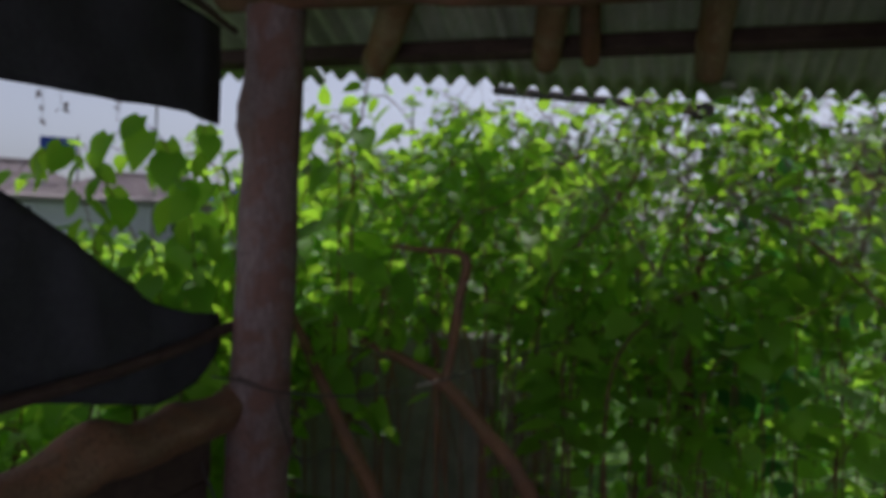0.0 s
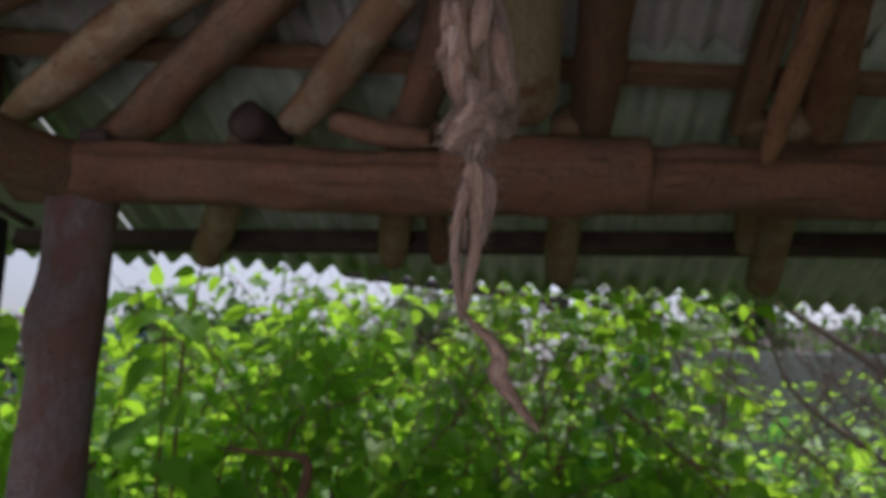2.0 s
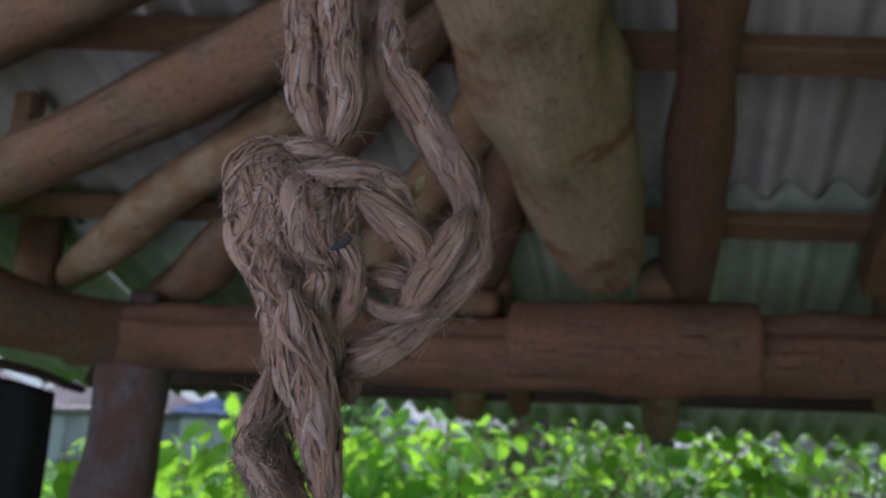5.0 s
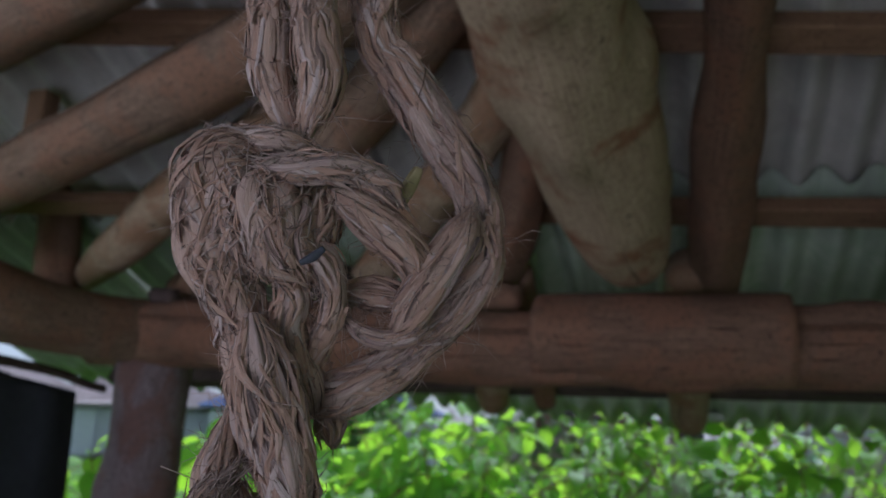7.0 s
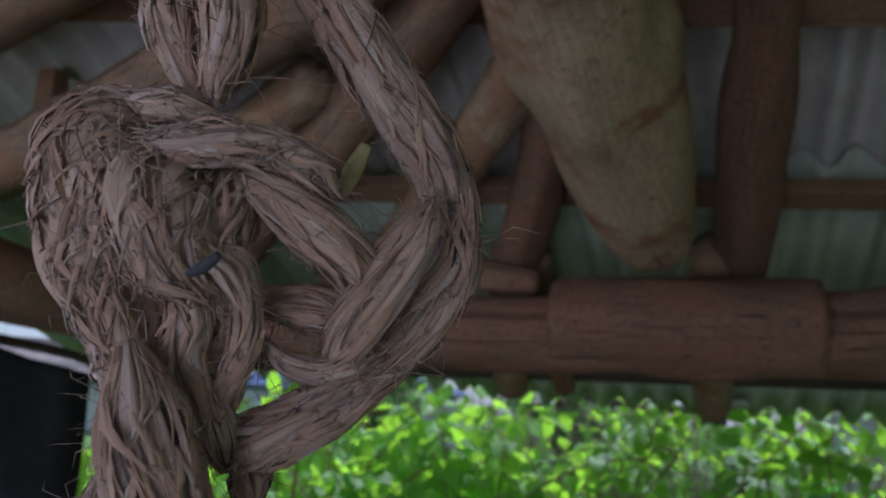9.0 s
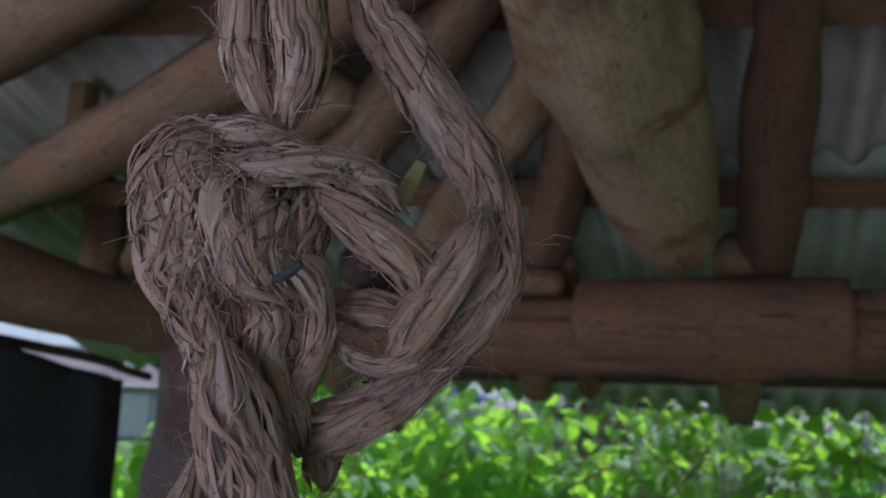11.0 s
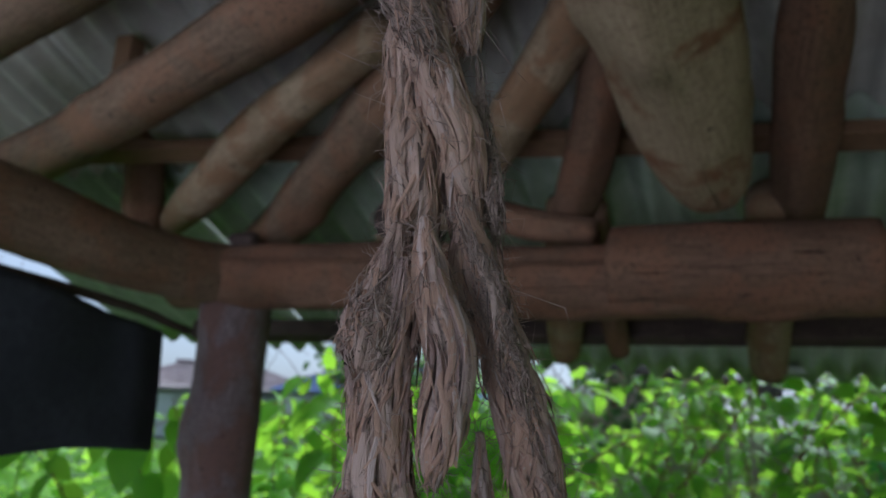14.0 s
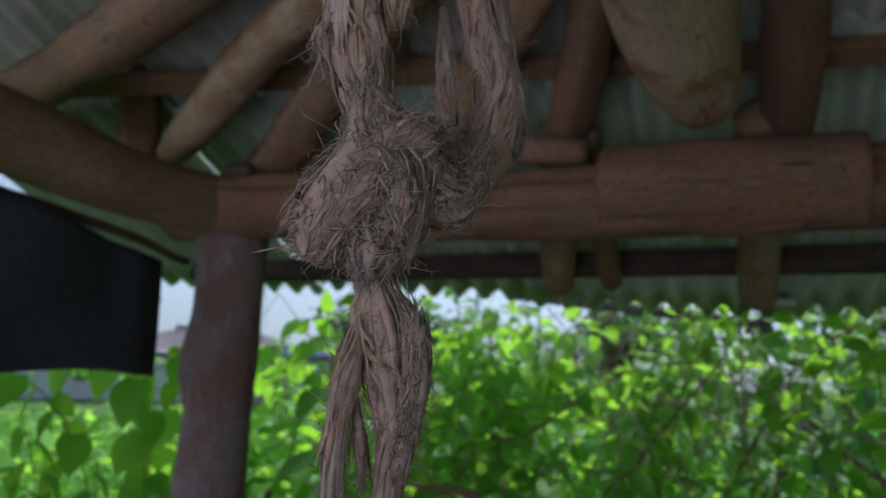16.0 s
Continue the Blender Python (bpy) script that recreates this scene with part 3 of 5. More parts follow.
# ---- side wall: cloth, rail, wires ----
def cloth(name, top, bottom, label, seed, x=-1.19):
    """A hanging sheet of shade cloth between two edge lines of (y, z), with folds and thickness."""
    rng = np.random.default_rng(seed)
    a, b = spline([(0, *p, 0) for p in top], 0.04), spline([(0, *p, 0) for p in bottom], 0.04)
    n, m = 40, 16
    ta, tb = np.linspace(0, len(a) - 1, n), np.linspace(0, len(b) - 1, n)
    A = np.stack([np.interp(ta, range(len(a)), a[:, k]) for k in (1, 2)], 1)
    B = np.stack([np.interp(tb, range(len(b)), b[:, k]) for k in (1, 2)], 1)
    v, u = [], []
    for s in (0, 1):
        for j in range(m):
            for i in range(n):
                p = A[i] + (B[i] - A[i]) * j / (m - 1)
                fold = 0.012 * math.sin(p[0] * 18 + seed) * math.sin(p[1] * 9) + 0.006 * math.sin(p[0] * 41 + p[1] * 13)
                v.append((x + fold + s * 0.003, p[0], p[1]))
                u.append(tuple(p))
    N = n * m
    f = []
    for j in range(m - 1):
        for i in range(n - 1):
            q = (j * n + i, j * n + i + 1, (j + 1) * n + i + 1, (j + 1) * n + i)
            f += [q, tuple(N + c for c in q[::-1])]
    for i in range(n - 1):
        f += [(i, N + i, N + i + 1, i + 1), ((m - 1) * n + i + 1, N + (m - 1) * n + i + 1, N + (m - 1) * n + i, (m - 1) * n + i)]
    for j in range(m - 1):
        f += [(j * n, (j + 1) * n, N + (j + 1) * n, N + j * n), (j * n + n - 1, N + j * n + n - 1, N + (j + 1) * n + n - 1, (j + 1) * n + n - 1)]
    return tagged(put(name, mesh(name, v, f, u), M_TARP), label, "shade cloth")


def side_wall():
    cloth("shade_cloth", [(1.80, 1.942), (1.7, 1.957), (1.3, 2.015), (0.8, 2.06), (0.2, 2.08), (-1.1, 2.1)], [(1.812, 1.678), (1.6, 1.688), (1.4, 1.672), (1.1, 1.66), (0.5, 1.64), (-1.1, 1.62)],
          "black shade cloth hanging from the side beam", 3)
    # lower edge drawn down near the post, standing in for foliage in shade
    cloth("shade_cloth", [(1.85, 1.165), (1.74, 1.175), (1.61, 1.2), (1.42, 1.29), (1.1, 1.46), (0.6, 1.6), (-0.4, 1.64)], [(1.83, 1.06), (1.78, 1.0), (1.6, 0.965), (1.4, 1.0), (1.1, 1.05), (0.6, 1.0), (-0.4, 0.95)],
          "slack black shade cloth over the side opening, lengthened to imitate shaded foliage", 5)
    log("cloth_batten", [(-1.2, 1.9, 1.955, 0.009), (-1.205, 1.4, 2.005, 0.011), (-1.2, -1.1, 2.105, 0.012)], M_DARK, "thin dark pole along the top of the cloth", "pole", 70, 0.05, 8, 0)
    log("low_rail", [(-1.17, 2.0, 0.93, 0.05), (-1.17, 1.8, 0.895, 0.058), (-1.175, 1.5, 0.885, 0.06), (-1.175, 1.35, 0.9, 0.066), (-1.18, 1.1, 0.87, 0.058), (-1.2, 0.2, 0.87, 0.06), (-1.21, -1.2, 0.88, 0.06)], M_LOG,
        "crooked brown log rail fixed to the post", "rail", 72, 0.09, 18, 8)
    log("cloth_pole", [(-1.185, 1.96, 1.13, 0.014), (-1.18, 1.85, 1.12, 0.016), (-1.18, 1.2, 1.06, 0.016), (-1.19, -1.1, 1.0, 0.016)], M_DARK, "thin dark pole behind the lower cloth", "pole", 73, 0.05, 8, 0)
    # dark boards added only to keep the area below the rail black
    t = thing("added_dark_boards", "dark boards added to darken the side below the rail", "boards", (-1.2, 0, 0))
    for k in range(6):
        put("board", boxmesh("board", (-0.035 + 0.006 * (k % 2), -1.1, 0.03 + k * 0.135), (-0.01 + 0.006 * (k % 2), 1.84, 0.158 + k * 0.135), 1, wob=0.003, rng=np.random.default_rng(k)), M_DARK, t)
    for k, pts in enumerate(([(-1.2, 1.83, 0.99, 0.003), (-1.1, 1.83, 0.985, 0.003), (-1.0, 1.86, 0.96, 0.003), (-0.8, 2.1, 0.93, 0.003), (-0.6, 2.6, 0.95, 0.003), (-0.3, 3.0, 1.05, 0.003)],
                             [(-1.02, 1.86, 0.95, 0.003), (-1.0, 1.88, 0.86, 0.003), (-0.97, 1.92, 0.76, 0.003), (-0.9, 2.0, 0.78, 0.003), (-0.86, 2.05, 0.72, 0.003)],
                             [(-1.22, 1.8, 0.85, 0.004), (-1.2, 1.8, 0.75, 0.004), (-1.16, 1.82, 0.62, 0.004), (-1.2, 1.83, 0.5, 0.004)])):
        pool = Pool()
        pool.add(*tube(pts, 6, 0.02, 0.1, k))
        tagged(put("wire", pool.mesh("wire"), M_WIRE), "thin dark rusted wire tied round the post", "wire", "fence wires")


side_wall()


# ---- the hanging rope of bark ----
ROPE = []


def bark(kind, *rows):
    """Notes one strand of the rope: (x, y, z, radius) rows in millimetres."""
    ROPE.append((kind, [tuple(q / 1000 for q in row) for row in rows]))


bark("A", (3.7, 546.4, 1967.2, 4.4), (3.6, 547.9, 1960.0, 4.2), (5.2, 549.9, 1953.8, 3.7), (7.2, 551.8, 1948.6, 2.8), (8.4, 553.0, 1945.1, 2.3))
bark("A", (15.3, 545.5, 1964.8, 4.8), (16.6, 546.6, 1957.5, 5.1), (16.1, 547.5, 1952.4, 4.2), (14.1, 548.8, 1948.5, 3.2), (12.0, 551.0, 1944.9, 2.7))
bark("B", (23.0, 559.6, 1972.3, 5.0), (26.5, 562.5, 1964.9, 5.4), (30.9, 565.7, 1957.5, 5.6), (34.9, 569.7, 1950.6, 5.9), (38.5, 573.5, 1944.5, 5.7), (41.8, 577.1, 1938.3, 5.4), (42.8, 579.2, 1930.6, 5.2), (42.5, 579.8, 1922.6, 5.3), (39.0, 578.3, 1914.5, 5.2), (34.6, 576.0, 1907.9, 4.4), (30.4, 573.5, 1903.0, 4.3), (26.4, 570.9, 1898.6, 4.8), (21.7, 567.8, 1895.2, 5.1), (16.1, 565.6, 1891.8, 5.1), (10.8, 565.2, 1890.2, 3.8))
bark("P", (12.4, 566.7, 1890.7, 3.3), (14.0, 568.3, 1886.3, 3.5), (14.4, 569.5, 1881.4, 1.3))
bark("G", (42.8, 570.9, 1933.8, 2.4), (41.4, 568.7, 1927.1, 4.0), (38.5, 566.0, 1920.1, 4.2), (34.9, 564.1, 1913.0, 4.0), (31.5, 564.0, 1908.1, 3.2), (28.6, 564.7, 1905.5, 1.8))
bark("G", (18.6, 561.5, 1908.7, 1.1), (21.7, 562.4, 1905.2, 1.9), (26.7, 564.5, 1903.7, 2.1), (31.8, 566.0, 1904.8, 1.8), (35.2, 567.8, 1906.8, 1.1))
bark("F", (15.1, 562.4, 1913.6, 3.1), (21.1, 565.5, 1914.1, 3.6), (27.2, 567.8, 1913.5, 3.2), (31.5, 570.4, 1913.4, 2.0))
bark("K", (-12.3, 547.2, 1933.8, 3.6), (-8.2, 546.0, 1940.6, 3.2), (1.1, 545.6, 1942.6, 2.8), (9.5, 546.5, 1941.8, 2.8), (15.0, 549.8, 1940.8, 2.3))
bark("C", (3.0, 546.1, 1938.5, 4.4), (3.6, 543.7, 1930.9, 6.6), (3.2, 545.0, 1924.3, 6.4), (3.4, 547.4, 1918.7, 4.4), (3.1, 550.5, 1914.1, 2.6))
bark("C", (14.5, 550.5, 1937.0, 3.5), (15.3, 551.3, 1929.9, 4.8), (14.9, 551.6, 1922.9, 4.8), (14.6, 553.7, 1918.0, 2.9))
bark("K", (4.5, 542.9, 1935.9, 2.4), (13.2, 543.0, 1934.4, 3.1), (21.0, 545.6, 1935.2, 3.4), (26.1, 549.6, 1935.0, 3.2), (29.8, 553.5, 1933.0, 2.7), (32.4, 557.2, 1930.3, 1.0))
bark("E", (18.2, 549.6, 1932.4, 2.4), (22.0, 552.5, 1929.9, 3.6), (26.3, 555.8, 1927.1, 4.2), (30.6, 559.1, 1923.7, 4.2), (32.7, 563.9, 1920.2, 3.9), (33.3, 567.2, 1916.2, 3.4), (33.2, 569.0, 1912.8, 2.0))
bark("C", (5.8, 552.4, 1943.6, 4.6), (-1.9, 545.7, 1937.3, 7.9), (-3.5, 544.7, 1929.8, 8.0), (-3.5, 546.6, 1921.3, 7.1), (-1.8, 548.9, 1913.8, 5.9), (0.4, 552.6, 1905.6, 5.2), (1.7, 556.4, 1895.5, 5.6), (2.8, 560.6, 1883.4, 6.0), (4.4, 563.5, 1873.1, 5.9))
bark("C", (8.5, 547.4, 1936.3, 5.0), (9.0, 545.1, 1928.0, 7.7), (10.3, 546.1, 1920.9, 7.0), (12.7, 549.1, 1916.3, 4.8), (14.3, 552.7, 1912.2, 3.6))
bark("S", (7.5, 550.6, 1915.8, 3.1), (11.3, 552.0, 1910.8, 3.9), (9.7, 553.7, 1905.5, 3.6), (10.5, 557.7, 1898.9, 3.7), (11.8, 561.7, 1892.5, 3.4), (12.5, 564.2, 1887.7, 2.0))
bark("S", (12.7, 548.4, 1919.6, 3.2), (18.0, 550.5, 1918.2, 3.5), (19.3, 554.4, 1912.9, 2.7), (17.7, 557.3, 1907.1, 2.7), (14.0, 559.5, 1901.2, 2.6), (10.8, 561.9, 1894.9, 2.1))
bark("D", (7, 545, 1906, 7.0), (9, 548, 1894, 7.0), (12, 552, 1881, 6.1), (14, 556, 1868, 4.8), (14, 561, 1859, 3.1), (14, 564, 1854, 1.1))
bark("D", (1, 550, 1888, 3.3), (-1, 551, 1876, 4.7), (2, 555, 1866, 4.9), (6, 558, 1856, 5.1), (9, 561, 1845, 5.3), (12, 565, 1835, 4.8), (11, 569, 1825, 4.4), (12, 575, 1812, 4.5))
bark("D", (2, 560, 1872, 5.2), (1, 561, 1857, 5.0), (1, 563, 1842, 5.2), (2, 564, 1830, 5.8), (1, 567, 1818, 5.3), (-1, 570, 1805, 5.6))
bark("L", (2, 559, 1817, 5.5), (1, 559, 1802, 6.3), (-1, 561, 1786, 6.1), (-1, 563, 1770, 6.5), (1, 566, 1754, 6.2), (2, 569, 1741, 6.0))
bark("L", (8, 558, 1818, 4.3), (10, 559, 1805, 4.0), (13, 561, 1793, 4.6), (12, 562, 1781, 4.6), (10, 564, 1772, 2.8), (9, 567, 1767, 0.7))
bark("L", (13, 565, 1824, 4.2), (14, 571, 1810, 4.7), (17, 578, 1797, 5.3), (20, 584, 1784, 6.1), (22, 591, 1769, 5.9), (23, 593, 1754, 5.9), (21, 591, 1742, 5.3), (16, 584, 1734, 5.1))
bark("L", (13, 580, 1778, 2.9), (13, 583, 1765, 2.2), (14, 583, 1751, 2.4), (14, 583, 1744, 3.0))
bark("W", (29, 569, 1738, 4.7), (23, 565, 1728, 6.0), (15, 556, 1731, 7.8), (8, 551, 1726, 8.3), (1, 551, 1717, 6.3), (-3, 551, 1716, 3.3))
bark("W", (9, 551, 1748, 5.6), (13, 553, 1735, 7.7), (15, 554, 1725, 7.9), (11, 556, 1716, 7.1), (10, 558, 1708, 5.0))
bark("T", (10, 557, 1713, 4.7), (11, 559, 1703, 4.9), (12, 561, 1694, 4.9), (13, 564, 1683, 3.8), (12, 566, 1670, 2.9), (9, 569, 1656, 2.5), (6, 573, 1637, 1.8))
bark("T", (9, 557, 1705, 2.6), (7, 556, 1693, 3.0), (4, 558, 1681, 2.4), (3, 560, 1668, 2.2), (4, 565, 1654, 1.8), (5, 573, 1637, 1.6))
bark("T", (7, 560, 1687, 1.3), (7, 562, 1679, 1.3), (7, 565, 1669, 1.1))
bark("T", (6, 573, 1642, 1.8), (12, 575, 1634, 1.6), (20, 577, 1627, 2.6), (24, 580, 1619, 4.4), (23, 582, 1612, 4.8), (30, 585, 1601, 3.0), (42, 589, 1586, 1.5))
# matted clumps of fibre caught on the strands
bark("W", (2.3, 557.3, 1810.4, 3.3), (-0.2, 555.2, 1800.1, 4.3), (-1.5, 555.3, 1792.4, 5.0), (-3.4, 556.8, 1787.2, 3.3))
bark("W", (-3.6, 559.9, 1768.0, 1.9), (-5.6, 559.0, 1763.1, 2.8), (-5.4, 561.5, 1757.4, 1.7))
bark("W", (14.7, 565.6, 1815.4, 1.8), (17.3, 569.6, 1806.9, 2.8), (18.9, 573.5, 1797.2, 3.0), (21.3, 579.0, 1786.5, 2.8), (23.4, 584.5, 1775.4, 1.7))
bark("W", (25.2, 586.3, 1770.9, 1.4), (27.1, 592.6, 1760.7, 2.4), (26.8, 594.8, 1750.1, 2.4), (24.9, 592.5, 1742.0, 1.7))
bark("W", (4.3, 548.9, 1877.3, 2.7), (-0.2, 547.7, 1870.7, 4.1), (3.1, 549.7, 1863.5, 4.3), (7.0, 553.4, 1854.9, 3.6), (9.9, 557.5, 1847.6, 2.0))
bark("W", (14.7, 566.8, 1848.7, 1.2), (15.1, 569.9, 1837.3, 1.9), (16.0, 572.8, 1827.0, 2.4), (16.8, 575.4, 1817.8, 1.7))
bark("W", (16.0, 557.5, 1707.1, 1.5), (18.9, 560.0, 1699.7, 2.4), (18.6, 561.7, 1690.1, 2.4), (16.3, 562.8, 1679.3, 2.2), (13.1, 564.3, 1670.5, 1.3))
bark("W", (22.3, 557.2, 1739.4, 3.3), (20.4, 553.6, 1736.7, 5.0), (15.7, 551.0, 1734.5, 4.3), (10.2, 550.1, 1733.5, 2.6))
bark("W", (10.9, 575.9, 1742.1, 2.7), (15.9, 578.5, 1744.4, 3.3), (20.6, 582.5, 1744.5, 3.2))


def bark_strip(c, r, t, n1, n2, i0, i1, a0, turn, half, lift, curl, rng):
    """One thick strip of bark lying along a strand: grooved on top, ragged at its ends. Gives vertices, faces, UVs."""
    cols, rings = 8, max(8, (i1 - i0) // 2)
    groove = rng.normal(0, 0.16, cols)
    edge = rng.normal(0, 1, (2, rings))
    edge = (edge + np.roll(edge, 1, 1) + np.roll(edge, -1, 1)) / 3
    fray = rng.uniform(0.0, 0.16, cols)
    off = rng.uniform(0, 9)
    v, u = [], []
    idx = np.linspace(i0, i1, rings)
    for q in range(rings):
        s = q / (rings - 1)
        i = int(idx[q])
        width = half * (0.35 + 0.65 * math.sin(math.pi * min(0.93, 0.12 + 0.8 * s)) ** 0.6)
        out_r = r[i] * (1.02 + lift) + curl * half * (max(0, s - 0.72) / 0.28) ** 2 + 0.5 * curl * half * (max(0, 0.2 - s) / 0.2) ** 2
        for layer in (0, 1):
            for k in range(cols):
                e = 2 * k / (cols - 1) - 1
                w = e * width * (1 + 0.16 * edge[0 if e < 0 else 1, q])
                j = int(np.clip(idx[q] + (fray[k] * (1 if s > 0.5 else -1) * (s - 0.5) * 2) * (i1 - i0) * (abs(s - 0.5) > 0.4), 0, len(c) - 1))
                a = a0 + (idx[q] - i0) * 0.0011 * turn + w / max(out_r, 0.0015)
                out = n1[j] * math.cos(a) + n2[j] * math.sin(a)
                h = out_r + (groove[k] * 0.0016 - 0.0001 * abs(e) if layer == 0 else -0.0007) + 0.00012 * math.sin(q * 1.3 + k * 2.1)
                v.append(c[j] + out * h)
                u.append((off + w, off * 3 + (idx[q] - i0) * 0.0011))
    f = []
    ring = 2 * cols
    order = list(range(cols)) + list(range(2 * cols - 1, cols - 1, -1))
    for q in range(rings - 1):
        for k in range(ring):
            a, b = order[k], order[(k + 1) % ring]
            f.append((q * ring + a, q * ring + b, (q + 1) * ring + b, (q + 1) * ring + a))
    f.append(tuple(order[::-1]))
    f.append(tuple((rings - 1) * ring + k for k in order))
    return v, f, u


def rope():
    top = thing("hanging_bark_rope", "grey-brown rope of twisted stringy bark, knotted, hanging from the roof", "rope", (0.012, 0.552, 1.99))
    base = Vector(top.location)
    rng = np.random.default_rng(12)
    flakes, hairs = Pool(), Pool()
    rows = list(ROPE)
    # up to the ridge
    for kind, n in (("A", 0), ("A", 1), ("B", 2)):
        x, y, z, r = rows[n][1][0]
        rows[n] = (kind, [(0.03 + 0.008 * n, 0.5, 2.74, r), (0.02 + 0.006 * n, 0.52, 2.5, r), (x + (0.004 if n == 2 else 0), y - 0.008, 2.15, r), (x - 0.002, y - 0.003, z + 0.04, r)] + rows[n][1])
    for n, (kind, pts) in enumerate(rows):
        messy = kind in "CKW"
        ends = (0.3 if kind not in "AB" else 1.0, 0.3 if kind != "A" else 0.6)
        thin = 0.9 if kind in "CW" else 0.84
        pts = [(x - base.x, y - base.y, z - base.z, thin * r * (ends[0] if i == 0 else ends[1] if i == len(pts) - 1 else 1)) for i, (x, y, z, r) in enumerate(pts)]
        pool = Pool()
        tw = 90 if n % 2 else -70
        pool.add(*tube(pts, 44, 0.0011, 0.17, 100 + n, ridges=7, ridge=0.10 if messy else 0.15, twist=tw * 2.2, fv=(40, 320)))
        strand = put("strand", pool.mesh("strand"), M_FIBRE, top)
        p = spline(pts, 0.0011)
        c, r = p[:, :3], p[:, 3]
        t, n1, n2 = frames_along(c)
        keep = np.where(c[:, 2] + base.z < 2.02)[0]
        if len(keep) < 8:
            continue
        L = len(keep) * 0.0011
        rm = r[keep].mean()
        # broad strips of bark, each its own piece
        for _ in range(int(np.clip(L * 1000 * rm * 1000 / 15, 5, 34))):
            i0 = int(keep[0] + rng.integers(0, max(1, len(keep) - 7)))
            i1 = min(i0 + int(rng.uniform(8, 17) if messy else rng.uniform(10, 24)), len(c) - 1)
            if i1 - i0 < 6:
                continue
            strip = Pool()
            half = rm * rng.uniform(0.16, 0.42)
            strip.add(*bark_strip(c, r, t, n1, n2, i0, i1, rng.uniform(0, 6.28), rng.normal(0.1, 0.5) * (120 if messy else 45), half, rng.uniform(0.02, 0.15), rng.uniform(0.0, 0.9) if rng.random() < 0.5 else 0.1, rng))
            put("bark_strip", strip.mesh("bark_strip", False), M_FIBRE, strand)
        # thin flakes lying on the strand
        for _ in range(int(L * (5500 if kind == "W" else 6200 if messy else 4800) * (rm / 0.005))):
            i0 = keep[0] + rng.integers(0, max(1, len(keep) - 4))
            m = int(rng.uniform(4, 10) if messy else rng.uniform(5, 17))
            i1 = min(i0 + m, len(c) - 1)
            if i1 - i0 < 3:
                continue
            a0, tws, wdt = rng.uniform(0, 6.28), rng.normal(0.2, 0.5) * (260 if messy else 110), rng.gamma(2.6, 0.0002) * (0.55 if kind == "W" else 1.0)
            lift, wave = rng.uniform(0.02, 0.24), rng.normal(0, 0.8)
            curl = rng.uniform(0.1, 0.7) if rng.random() < 0.45 else 0.0
            idx = np.linspace(i0, i1, 7).astype(int)
            v, u = [], []
            off = rng.uniform(0, 9)
            for q, i in enumerate(idx):
                s = q / 6
                a = a0 + (i - i0) * 0.0011 * tws + wave * math.sin(s * 5) * 0.12
                rad = r[i] * (1.04 + lift * math.sin(s * math.pi)) + curl * s * s * 0.003
                w = wdt * (0.2 + math.sin(min(1, s * 1.05 + 0.06) * math.pi) * 0.8)
                out = n1[i] * math.cos(a) + n2[i] * math.sin(a)
                side = np.cross(t[i], out)
                for e, hgt in ((-1, -0.35), (0, 0.25), (1, -0.35)):
                    v.append(c[i] + out * (rad + hgt * w) + side * w * e)
                    u.append((off + e * w, off * 3 + (i - i0) * 0.0011))
            f = [(3 * q + e, 3 * q + e + 1, 3 * q + 4 + e, 3 * q + 3 + e) for q in range(6) for e in (0, 1)]
            flakes.add(v, f, u)
        # matted and loose fibres
        for _ in range(int(L * (42000 if kind == "W" else 17000 if messy else 9000))):
            i = keep[0] + rng.integers(0, len(keep))
            if kind == "C" and c[i, 2] + base.z < 1.905 and rng.random() < 0.75:
                continue
            a = rng.uniform(0, 6.28)
            out = n1[i] * math.cos(a) + n2[i] * math.sin(a)
            side = np.cross(t[i], out)
            matted = messy and rng.random() < 0.8
            ln = rng.gamma(3.0, 0.0013) if matted else rng.gamma(2.0, 0.0017)
            d = t[i] * rng.normal(0, 1) + side * rng.normal(0, 0.9) + (0 if matted else 1) * out * rng.uniform(0.1, 0.9)
            d = d / np.linalg.norm(d) * ln
            b = c[i] + out * r[i] * (1.06 + 0.16 * rng.random() * messy)
            bend = rng.normal(0, 0.3, 3) * ln
            w = rng.uniform(0.00006, 0.00024) if matted else rng.uniform(0.00004, 0.0001)
            mid, end = b + d * 0.5 + bend, b + d + bend * 0.6 + np.array((0, 0, -0.1 * ln))
            if matted:
                hug = []
                for q in (mid, end):
                    o = q - c[i]
                    o = o - t[i] * (o @ t[i])
                    m = np.linalg.norm(o) + 1e-9
                    hug.append(q + o / m * (r[i] * rng.uniform(1.05, 1.32) - m))
                mid, end = hug
            ax = np.cross(d, rng.normal(0, 1, 3))
            ax = ax / (np.linalg.norm(ax) + 1e-9) * w
            ay = np.cross(d / ln, ax)
            v = [b + ax, b - ax * 0.5 + ay, b - ax * 0.5 - ay, mid + ax, mid - ax * 0.5 + ay, mid - ax * 0.5 - ay, end]
            f = [(0, 1, 4, 3), (1, 2, 5, 4), (2, 0, 3, 5), (3, 4, 6), (4, 5, 6), (5, 3, 6)]
            off = rng.uniform(0, 9)
            hairs.add(v, f, [(off + 0.0002 * q, off) for q in range(7)])
    put("peeling_bark", flakes.mesh("peeling_bark"), M_FIBRE, top, "thin peeling flakes of bark")["kind"] = "stuff"
    put("frayed_fibre", hairs.mesh("frayed_fibre"), M_HAIR, top, "fine frayed fibres")["kind"] = "stuff"
